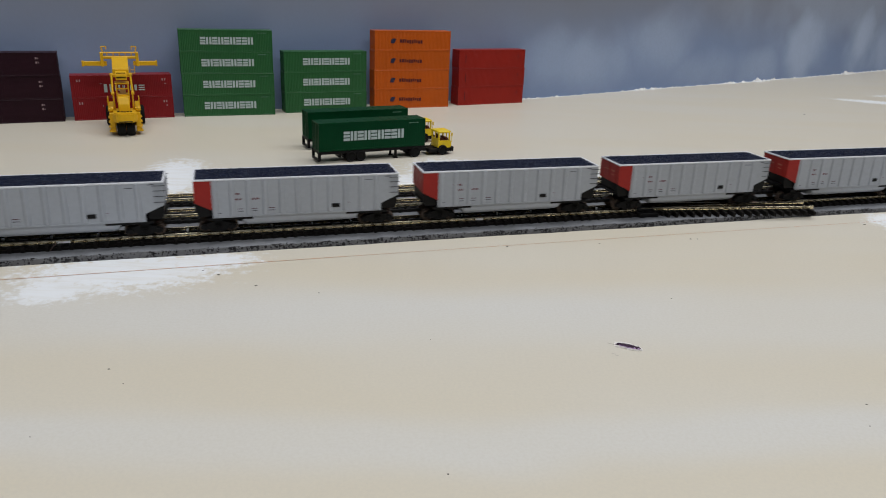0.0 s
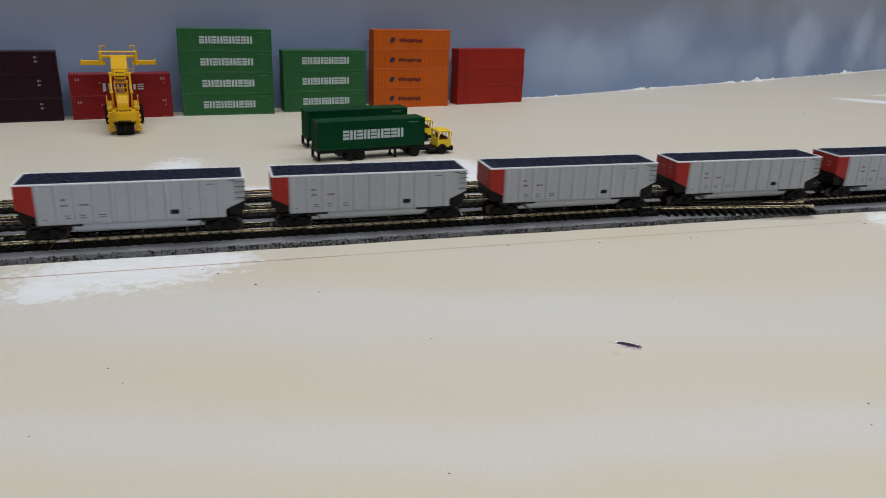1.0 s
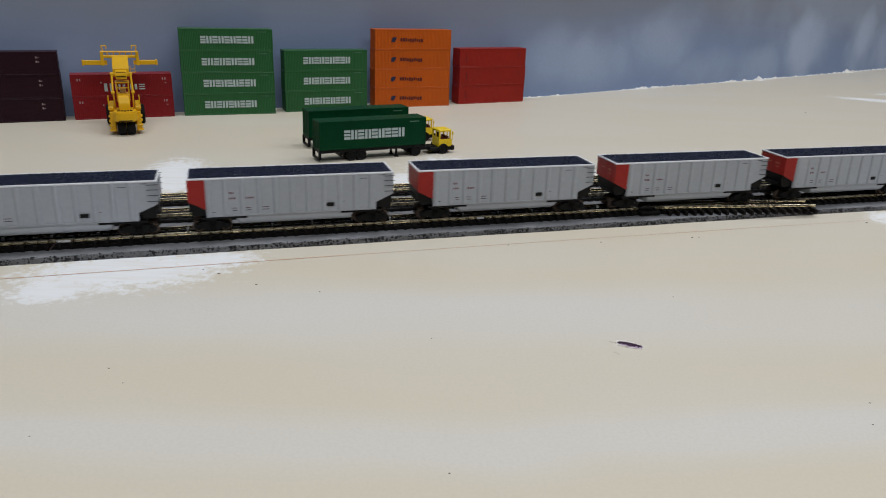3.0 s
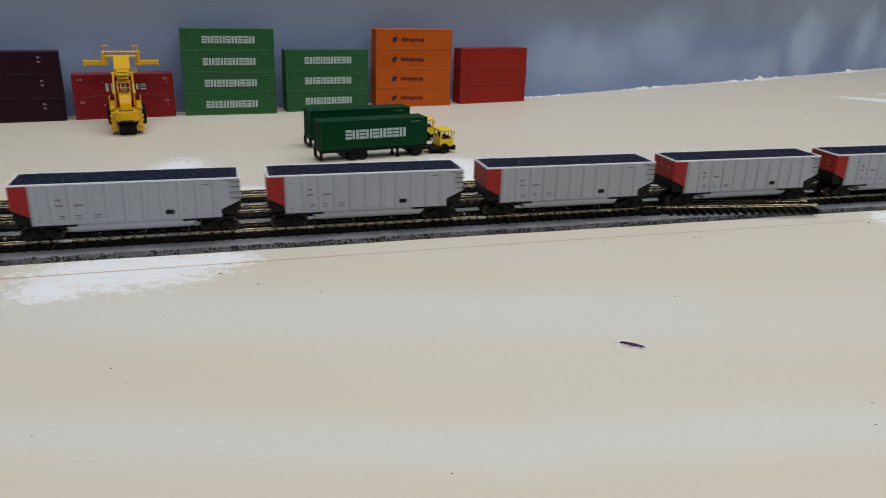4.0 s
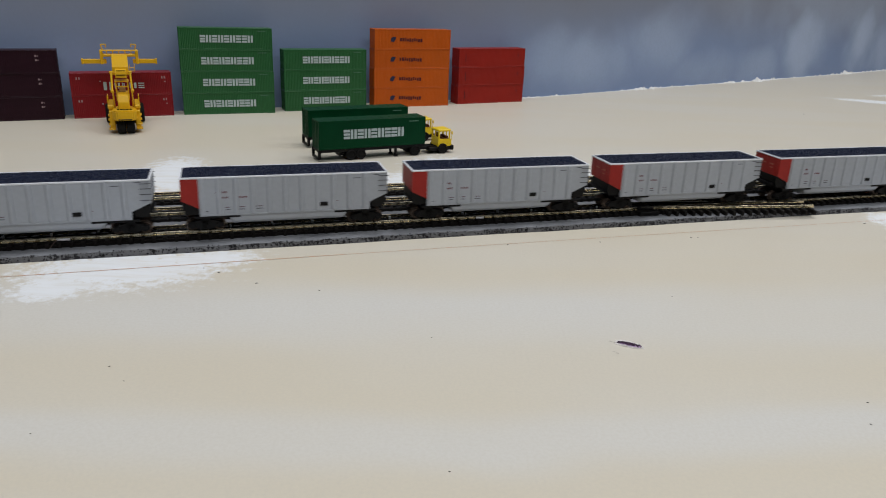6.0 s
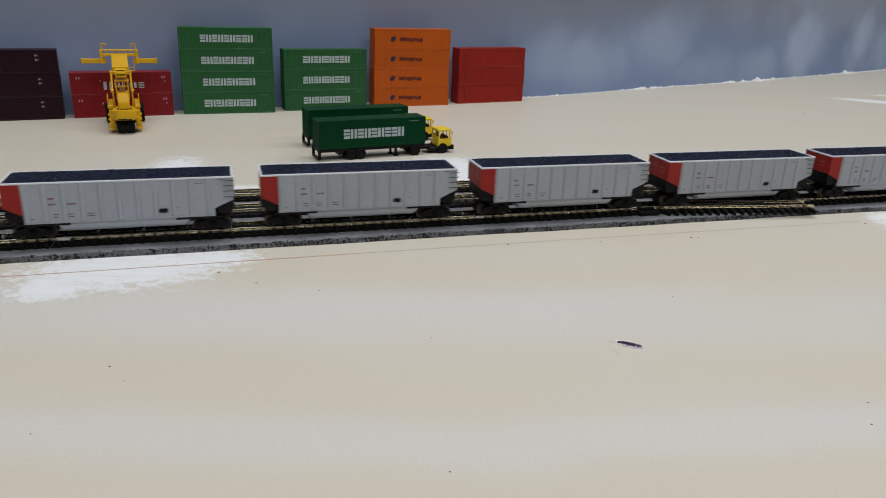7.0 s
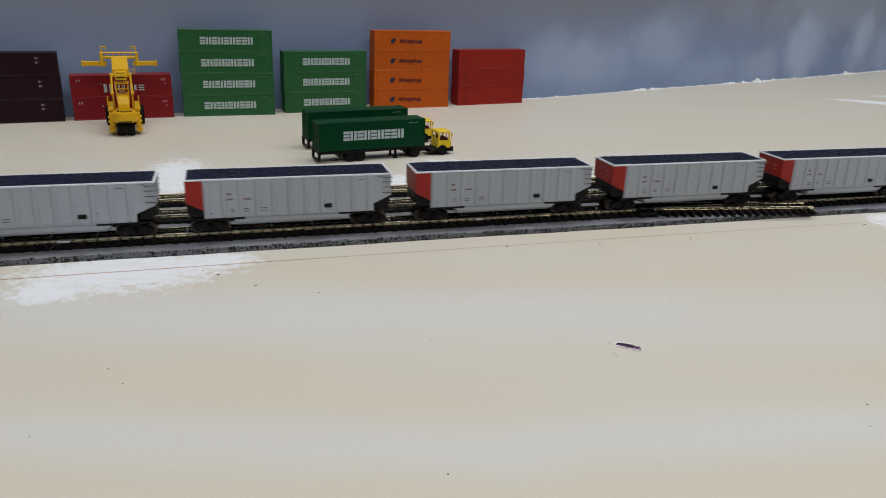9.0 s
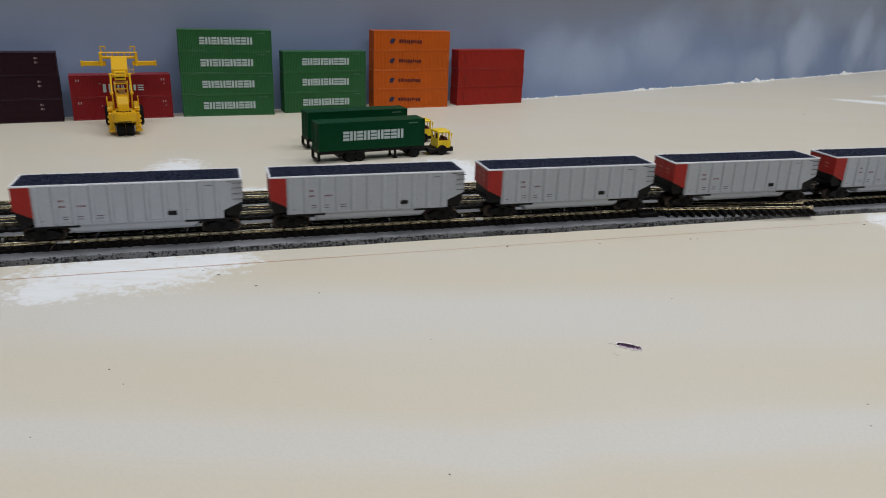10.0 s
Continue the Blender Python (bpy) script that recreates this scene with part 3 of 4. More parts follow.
def container(key, mat, m, label, group, style, ch=CH):
    thing = base("shipping_container", m, label, "shipping container", group)
    made = container_meshes(key, mat, ch, 0.00004 if key == "dark_green" else 0.00013)
    for k, name in (("frame", "frame"), ("side_panel", "side_panel"), ("rear_side_panel", "side_panel"), ("roof", "roof"),
                    ("floor_panel", "floor_panel"), ("end_panel", "end_panel"), ("door0", "door"), ("door1", "door")):
        ob = new(name, made[k])
        ob.parent = thing
    for x in (0, CL - 0.00104):
        for y in (0, CW - 0.00104):
            for z in (0.0, ch - 0.0011):
                ob = new("corner_casting", made["casting"])
                ob.parent, ob.location = thing, (x, y, z)
    if style == "nine":
        block_row(thing, WHITEINK, 0.222 * CL, 0.795 * CL, 0.34 * ch, 0.67 * ch, 9)
        print_bar(thing, FAINTINK, 0.84 * CL, 0.93 * CL, 0.855 * ch, 0.885 * ch)
    elif style in ("crimson", "corner_marks"):
        for a, b, lo, hi, lying in ((0.285, 0.297, 0.60, 0.66, 0), (0.318, 0.408, 0.24, 0.60, 0), (0.425, 0.48, 0.30, 0.55, 0), (0.50, 0.525, 0.30, 0.55, 0), (0.575, 0.645, 0.30, 0.55, 0), (0.66, 0.72, 0.30, 0.55, 1)):
            if style == "corner_marks" and hi < 0.65:
                continue
            if lying:
                for z in (lo, lo + 0.10, lo + 0.20):
                    print_bar(thing, WHITEINK, a * CL, b * CL, z * ch, (z + 0.045) * ch, name="name_shape")
            else:
                for f0, f1 in ((0.0, 0.34), (0.62, 0.96)):
                    print_bar(thing, WHITEINK, (a + (b - a) * f0) * CL, (a + (b - a) * f1) * CL, lo * ch, hi * ch, name="name_shape")
        for a in (0.06, 0.085, 0.90, 0.925):
            print_bar(thing, CRIMSONINK, a * CL, (a + 0.012) * CL, 0.72 * ch, 0.82 * ch)
        print_bar(thing, CRIMSONINK, 0.925 * CL, 0.94 * CL, 0.56 * ch, 0.60 * ch)
    elif style == "orange":
        bm = bmesh.new()
        prism(bm, [(0.205 * CL, 0.38 * ch), (0.245 * CL, 0.36 * ch), (0.262 * CL, 0.47 * ch), (0.275 * CL, 0.60 * ch), (0.235 * CL, 0.62 * ch), (0.212 * CL, 0.56 * ch)], 1, -0.00012, 0.0001)
        part("emblem", bm, BLUEINK, thing)
        rng = random.Random(5)
        x = 0.325
        while x < 0.60:
            w = rng.uniform(0.016, 0.026)
            print_bar(thing, DARKINK, x * CL, (x + w) * CL, (0.40 - 0.04 * (rng.random() < 0.25)) * ch, rng.uniform(0.52, 0.58) * ch, name="name_shape")
            x += w + 0.009
    elif style == "maroon":
        for z in (0.62, 0.80):
            print_bar(thing, CRIMSONINK, 0.800 * CL, 0.815 * CL, (z - 0.08) * ch, z * ch)
            print_bar(thing, CRIMSONINK, 0.822 * CL, 0.830 * CL, (z - 0.07) * ch, (z - 0.02) * ch)
    elif style == "red":
        print_bar(thing, DARKINK, 0.095 * CL, 0.103 * CL, 0.28 * ch, 0.74 * ch)
        print_bar(thing, DARKINK, 0.89 * CL, 0.90 * CL, 0.55 * ch, 0.72 * ch)
    return thing


STACKS = [
    ("green", GREEN, -0.2235, 0.6294, 20.66, 4, "green corrugated shipping container with white block lettering", "nine", "green container stacks"),
    ("green", GREEN, -0.1449, 0.6653, 24.79, 3, "green corrugated shipping container with white block lettering", "nine", "green container stacks"),
    ("orange", ORANGE, -0.0692, 0.7056, 23.50, 4, "orange shipping container with small navy emblem and lettering", "orange", "orange container stack"),
    ("red", RED, 0.0101, 0.7456, 27.38, 3, "plain brick-red shipping container in a stack by the backdrop", "red", "red container stack"),
    ("crimson", KRED, -0.2998, 0.5932, 24.93, 2, "crimson shipping container with white serif lettering", "crimson", "crimson container stack"),
    ("maroon", MAROON, -0.3747, 0.5573, 24.93, 3, "very dark maroon shipping container with small white marks", "maroon", "maroon container stack"),
]


def stacks():
    rng = random.Random(3)
    for key, mat, x, y, yaw, count, label, style, group in STACKS:
        for i in range(count):
            j = 0.0 if i == 0 else 0.00025
            worn = style == "crimson" and i == 0
            container(key, mat, pose(x + rng.uniform(-j, j), y + rng.uniform(-j, j), i * CH, 0, 0, yaw + rng.uniform(-1, 1) * j * 800), "crimson shipping container with small worn white corner marks" if worn else label, group, "corner_marks" if worn else style)


stacks()


# ---- yard trucks with container trailers ----
def tyre(parent, x, y, r=0.0031, half=0.0011):
    bm = bmesh.new()
    drum(bm, (0, 0, 0), r, half, 1, 20, r * 0.55)
    ob = part("tyre", bm, RUBBER, parent)
    ob.location = (x, y, r)
    bm = bmesh.new()
    drum(bm, (0, 0, 0), r * 0.52, half * 0.7, 1, 12)
    part("rim", bm, BLACK, ob)
    return ob


DECK = 8.0 * MM
TRUCKH = 18.8 * MM


def trailer(m, label):
    """Skeleton container chassis."""
    thing = base("semi_trailer", m, label, "trailer", "container trailers")
    top = DECK - 0.0002
    bm = bmesh.new()
    for y in (0.0006, 0.0045, 0.0097, CW - 0.0017):
        block(bm, 0.0, CL, y, y + 0.0011, top - 0.0019, top, 0.0001)
    part("chassis_beam", bm, BLACK, thing)
    for x in (0.0, 0.018, 0.034, 0.055, CL - 0.0014):
        bm = bmesh.new()
        block(bm, x, x + 0.0014, 0.0003, CW - 0.0003, top - 0.0015, top - 0.00005, 0.0001)
        part("cross_member", bm, BLACK, thing)
    bm = bmesh.new()
    block(bm, -0.0006, 0.0012, 0.0003, 0.0016, 0.0018, top, 0.0001)
    block(bm, -0.0006, 0.0012, CW - 0.0016, CW - 0.0003, 0.0018, top, 0.0001)
    block(bm, -0.0006, 0.0006, 0.0003, CW - 0.0003, 0.0014, 0.0030, 0.0001)
    part("rear_bumper", bm, BLACK, thing)
    bm = bmesh.new()
    block(bm, 0.0145, 0.0158, 0.0025, 0.0125, 0.0028, top, 0.0001)
    block(bm, 0.0180, 0.0335, 0.0035, 0.0117, 0.0028, top - 0.001, 0.0002)
    part("bogie", bm, BLACK, thing)
    for x in (0.0222, 0.0290):
        for y in (0.0014, CW - 0.0014):
            tyre(thing, x, y, 0.0036, 0.0016)
    for y in (0.0022, CW - 0.0034):
        bm = bmesh.new()
        block(bm, 0.0545, 0.0560, y, y + 0.0012, 0.0006, top - 0.001, 0.0001)
        block(bm, 0.0538, 0.0567, y - 0.0004, y + 0.0016, 0.0, 0.0007, 0.0001)
        part("landing_leg", bm, BLACK, thing)
    return thing


def tractor(m, label):
    """Low yard tractor with an open-looking yellow cab."""
    thing = base("yard_tractor", m, label, "truck", "yellow yard tractors")
    bm = bmesh.new()
    for y in (0.0042, 0.0098):
        block(bm, 0.0620, 0.0955, y, y + 0.0012, 0.0030, 0.0052, 0.0002)
    block(bm, 0.0640, 0.0740, 0.0035, 0.0117, 0.0048, 0.0062, 0.0003)
    block(bm, 0.0800, 0.0990, 0.0012, 0.0140, 0.0022, 0.0048, 0.0004)
    part("chassis", bm, BLACK, thing)
    bm = bmesh.new()
    block(bm, 0.0965, 0.0992, 0.0004, 0.0148, 0.0022, 0.0056, 0.0004)
    part("front_bumper", bm, BLACK, thing)
    for y in (0.0014, CW - 0.0014):
        tyre(thing, 0.0690, y, 0.0038, 0.0017)
        tyre(thing, 0.0905, y, 0.0036, 0.0014)
    x0, x1, y0, y1, z0, z1, zw = 0.0872, 0.0966, 0.0012, 0.0128, 0.0050, 0.0168, 0.0102
    bm = bmesh.new()
    prism(bm, [(x0, z0), (x1 + 0.0008, z0), (x1 + 0.0008, zw - 0.0014), (x1, zw), (x0, zw)], 1, y0, y1)
    part("cab_body", bm, CABYELLOW, thing)
    for x in (x0, x1 - 0.0011):
        for y in (y0, y1 - 0.0011):
            bm = bmesh.new()
            block(bm, x, x + 0.0011, y, y + 0.0011, zw, z1 - 0.0008, 0.0002)
            part("cab_post", bm, CABYELLOW, thing)
    bm = bmesh.new()
    block(bm, x0, x0 + 0.0006, y0 + 0.0008, y1 - 0.0008, zw, zw + 0.0012)
    block(bm, x0, x0 + 0.0006, (y0 + y1) / 2 - 0.0004, (y0 + y1) / 2 + 0.0004, zw, z1 - 0.0008)
    part("rear_wall", bm, CABYELLOW, thing)
    bm = bmesh.new()
    block(bm, x1 - 0.0006, x1 - 0.0001, (y0 + y1) / 2 - 0.0003, (y0 + y1) / 2 + 0.0003, zw, z1 - 0.0008)
    part("window_post", bm, CABYELLOW, thing)
    bm = bmesh.new()
    block(bm, x0 - 0.0003, x1 + 0.0003, y0 - 0.0002, y1 + 0.0002, z1 - 0.0014, z1 + 0.0002, 0.0005)
    part("cab_roof", bm, CABYELLOW, thing)
    bm = bmesh.new()
    block(bm, x0 + 0.0015, x0 + 0.0050, y0 + 0.0030, y1 - 0.0030, zw - 0.0004, zw + 0.0012, 0.0003)
    block(bm, x0 + 0.0012, x0 + 0.0024, y0 + 0.0030, y1 - 0.0030, zw, zw + 0.0042, 0.0003)
    part("seat", bm, SEATBROWN, thing)
    bm = bmesh.new()
    block(bm, x0 + 0.0008, x1 - 0.0008, y0 + 0.0008, y1 - 0.0008, zw - 0.0002, zw + 0.0003)
    block(bm, x1 - 0.0030, x1 - 0.0012, y0 + 0.0012, y1 - 0.0012, zw, zw + 0.0018, 0.0003)
    bar(bm, (x1 - 0.0034, 0.0050, zw + 0.0016), (x1 - 0.0046, 0.0050, zw + 0.0030), 0.0003)
    part("dashboard", bm, SEATBROWN, thing, "brown dashboard and steering column")
    for y in (y0 - 0.0010, y1 + 0.0006):
        bm = bmesh.new()
        bar(bm, (x1 + 0.0004, y + 0.0002, zw - 0.001), (x1 + 0.0008, y + 0.0002, z1 - 0.0014), 0.00022)
        block(bm, x1 + 0.0003, x1 + 0.0011, y - 0.0004, y + 0.0008, z1 - 0.0034, z1 - 0.0012, 0.0001)
        part("mirror", bm, CABYELLOW, thing)
    bm = bmesh.new()
    block(bm, x1 + 0.0006, x1 + 0.0011, y0 + 0.0012, y1 - 0.0012, 0.0052, 0.0056)
    part("grille", bm, BLACK, thing)
    for y in (0.0028, 0.0100):
        bm = bmesh.new()
        block(bm, x1 + 0.0007, x1 + 0.0011, y, y + 0.0016, 0.0058, 0.0068)
        part("headlight", bm, RIM, thing)
    bm = bmesh.new()
    block(bm, x1 + 0.0006, x1 + 0.0010, 0.0060, 0.0085, 0.0064, 0.0070)
    part("badge", bm, GREYINK, thing)
    return thing


for tx, ty, yaw in ((-0.0826, 0.4758, 26.8), (-0.0970, 0.5166, 26.8)):
    spot = pose(tx, ty, 0, 0, 0, yaw)
    trailer(spot, "black skeletal container trailer behind a yellow yard tractor")
    tractor(spot, "bright yellow yard tractor coupled to a container trailer")
    container("dark_green", DARKGREEN, spot @ pose(0, 0, DECK), "dark green shipping container riding on a black trailer", "containers on trailers", "nine", TRUCKH)


# ---- container lift truck ----
def lift_truck():
    thing = base("container_lift_truck", pose(-0.2378, 0.5452, 0, 0, 0, 113.0) @ Matrix.Diagonal((1, 0.95, 1, 1)), "yellow model container lift truck with raised spreader", "lift truck")
    # rear steering wheels and front drive wheels
    for y in (-0.0033, 0.0033):
        bm = bmesh.new()
        drum(bm, (0, 0, 0), 0.0056, 0.0031, 1, 24, 0.003)
        ob = part("rear_wheel", bm, RUBBER, thing)
        ob.location = (0.0, y, 0.0056)
        bm = bmesh.new()
        drum(bm, (0, 0, 0), 0.0028, 0.0026, 1, 14)
        part("hub", bm, STEEL, ob)
    for y in (-0.0118, 0.0118):
        bm = bmesh.new()
        drum(bm, (0, 0, 0), 0.0076, 0.0030, 1, 28, 0.004)
        ob = part("front_wheel", bm, RUBBER, thing)
        ob.location = (0.046, y, 0.0076)
        bm = bmesh.new()
        drum(bm, (0, 0, 0), 0.0038, 0.0024, 1, 14)
        part("hub", bm, YELLOW, ob)
    bm = bmesh.new()
    prism(bm, [(-0.004, 0.0105), (0.004, 0.0125), (0.050, 0.0120), (0.050, 0.0050), (0.012, 0.0050), (0.007, 0.0105)], 1, -0.0085, 0.0085)
    part("frame", bm, YELLOW, thing)
    bm = bmesh.new()
    prism(bm, [(-0.0095, -0.0058), (-0.0060, -0.0086), (0.012, -0.0092), (0.012, 0.0092), (-0.0060, 0.0086), (-0.0095, 0.0058)], 2, 0.0108, 0.0178)
    bmesh.ops.bevel(bm, geom=list(bm.edges), offset=0.0008, segments=2, affect="EDGES")
    part("counterweight", bm, YELLOW, thing, "rounded yellow counterweight")
    # thin black strip along the counterweight's foot, drawn as its shadow line
    bm = bmesh.new()
    block(bm, -0.0098, -0.0088, -0.0050, 0.0050, 0.0112, 0.0120, 0.0002)
    part("grille", bm, BLACK, thing)
    # side steps
    for k in (-1, 1):
        bm = bmesh.new()
        for i in range(4):
            z = 0.0028 + i * 0.0032
            a, b = sorted((k * 0.0076, k * 0.0122))
            block(bm, -0.001 + i * 0.0012, 0.006 + i * 0.0012, a, b, z, z + 0.0010, 0.0002)
        a, b = sorted((k * 0.0074, k * 0.0112))
        block(bm, 0.0005, 0.013, a, b, 0.0024, 0.0165, 0.0003)
        part("side_steps", bm, YELLOW, thing)
        bm = bmesh.new()
        a, b = sorted((k * 0.0075, k * 0.0118))
        block(bm, 0.004, 0.034, a, b, 0.0170, 0.0202, 0.0008)
        part("fender", bm, YELLOW, thing)
        bm = bmesh.new()
        for x in (0.003, 0.014):
            bar(bm, (x, k * 0.0112, 0.0215), (x, k * 0.0112, 0.0268), 0.0004)
        bar(bm, (0.003, k * 0.0112, 0.0268), (0.014, k * 0.0112, 0.0268), 0.0004)
        part("handrail", bm, YELLOW, thing)
    # engine hood narrowing up to the cab
    bm = bmesh.new()
    prism(bm, [(0.0005, 0.0175), (0.011, 0.0175), (0.011, 0.0278), (0.0040, 0.0278), (0.0012, 0.0225)], 1, -0.0042, 0.0042)
    bmesh.ops.bevel(bm, geom=list(bm.edges), offset=0.0005, segments=1, affect="EDGES")
    part("hood", bm, YELLOW, thing)
    bm = bmesh.new()
    for y in (-0.0045, -0.0022, 0.0, 0.0022, 0.0045):
        x = -0.0050 + abs(y) * 0.35
        block(bm, x, x + 0.0016, y - 0.0009, y + 0.0009, 0.0176, 0.0184)
    part("vents", bm, BLACK, thing)
    # cab
    cx0, cx1, cz0, cz1 = 0.010, 0.021, 0.0225, 0.0372
    bm = bmesh.new()
    block(bm, cx0, cx1, -0.0048, 0.0048, cz0, 0.0285, 0.0004)
    part("cab_body", bm, YELLOW, thing)
    for x in (cx0, cx1 - 0.0009):
        for y in (-0.0048, 0.0039):
            bm = bmesh.new()
            block(bm, x, x + 0.0009, y, y + 0.0009, 0.0285, cz1 - 0.0008)
            part("cab_post", bm, YELLOW, thing)
    bm = bmesh.new()
    block(bm, cx0 - 0.0005, cx1 + 0.0005, -0.0052, 0.0052, cz1 - 0.0010, cz1, 0.0004)
    block(bm, cx0 + 0.0, cx0 + 0.0006, -0.0039, 0.0039, 0.0325, 0.0333)
    part("cab_roof", bm, YELLOW, thing)
    bm = bmesh.new()
    block(bm, cx0 + 0.0025, cx0 + 0.0040, -0.0022, 0.0022, 0.0285, 0.0330, 0.0005)
    block(bm, cx0 + 0.0030, cx0 + 0.0065, -0.0024, 0.0024, 0.0282, 0.0295, 0.0005)
    part("seat", bm, material("tan_seat", (0.42, 0.27, 0.12), 0.6), thing, "tan cab seat")
    # lift cylinders on both sides of the boom
    for k in (-1, 1):
        bm = bmesh.new()
        bar(bm, (0.004, k * 0.0072, 0.0300), (0.010, k * 0.0068, 0.0430), 0.00075, 8)
        drum(bm, (0.004, k * 0.0072, 0.0305), 0.0011, 0.0012, 1, 10)
        drum(bm, (0.010, k * 0.0068, 0.0432), 0.0011, 0.0012, 1, 10)
        part("lift_cylinder", bm, YELLOW, thing)
        bm = bmesh.new()
        bar(bm, (0.008, k * 0.0066, 0.0180), (0.004, k * 0.0070, 0.0300), 0.0006, 6)
        part("boom_stay", bm, YELLOW, thing)
    # boom rising forward to the spreader
    bm = bmesh.new()
    prism(bm, [(0.0185, 0.0405), (0.0190, 0.0462), (0.047, 0.0525), (0.050, 0.0510), (0.049, 0.0460), (0.020, 0.0400)], 1, -0.0060, 0.0060)
    bmesh.ops.bevel(bm, geom=list(bm.edges), offset=0.0003, segments=1, affect="EDGES")
    boom = part("boom", bm, YELLOW, thing)
    bm = bmesh.new()
    prism(bm, [(0.0085, 0.0395), (0.0092, 0.0428), (0.0200, 0.0450), (0.0200, 0.0402), (0.012, 0.0388)], 1, -0.0040, 0.0040)
    part("inner_boom", bm, YELLOW, boom)
    bm = bmesh.new()
    bar(bm, (0.0105, -0.0076, 0.0432), (0.0105, 0.0076, 0.0432), 0.0005, 8)
    part("boom_pin", bm, YELLOW, boom)
    for z, x in ((0.0412, 0.0084), (0.0437, 0.0130)):
        bm = bmesh.new()
        block(bm, x - 0.0003, x + 0.0004, -0.0034, 0.0034, z, z + 0.0005)
        part("boom_slot", bm, BLACK, boom)
    # spreader
    bm = bmesh.new()
    block(bm, 0.0490, 0.0545, -0.0146, 0.0146, 0.0505, 0.0526, 0.0004)
    block(bm, 0.0495, 0.0540, -0.0146, 0.0146, 0.0546, 0.0555, 0.0003)
    for y in (-0.0092, -0.0046, 0.0, 0.0046, 0.0092):
        block(bm, 0.0500, 0.0508, y - 0.0004, y + 0.0004, 0.0526, 0.0546)
    for y in (-0.0146, 0.0122):
        block(bm, 0.0485, 0.0548, y, y + 0.0024, 0.0448, 0.0556, 0.0004)
    part("spreader_frame", bm, YELLOW, thing)
    for k in (-1, 1):
        bm = bmesh.new()
        a, b = sorted((k * 0.0100, k * 0.0286))
        block(bm, 0.0500, 0.0530, a, b, 0.0452, 0.0486, 0.0003)
        block(bm, 0.0496, 0.0534, *sorted((k * 0.0272, k * 0.0288)), 0.0448, 0.0490, 0.0002)
        part("spreader_arm", bm, YELLOW, thing)
        bm = bmesh.new()
        y = k * 0.0122
        bar(bm, (0.0510, y, 0.0555), (0.0510, y + k * 0.0012, 0.0595), 0.0005)
        bar(bm, (0.0510, y + k * 0.0012, 0.0595), (0.0510, y - k * 0.0026, 0.0598), 0.0005)
        bar(bm, (0.0510, y - k * 0.0026, 0.0598), (0.0510, y - k * 0.0026, 0.0575), 0.0005)
        part("hook", bm, YELLOW, thing)
    bm = bmesh.new()
    for z in (0.0400, 0.0424):
        bar(bm, (0.046, -0.0068, z), (0.046, -0.0108, z), 0.0003)
    for y in (-0.0070, -0.0106):
        bar(bm, (0.046, y, 0.0395), (0.046, y, 0.0450), 0.0003)
    part("ladder", bm, YELLOW, thing)
    return thing


lift_truck()

# ---- coal cars ----
HALF, PITCH = 45.35 * MM, 102.75 * MM
TOP, SILL, KNEE, ENDLOW, BELLY = 25.0 * MM, 8.0 * MM, 11.3 * MM, 15.0 * MM, 4.7 * MM
SIDE = 10.0 * MM
FOOTIN = 7.3 * MM


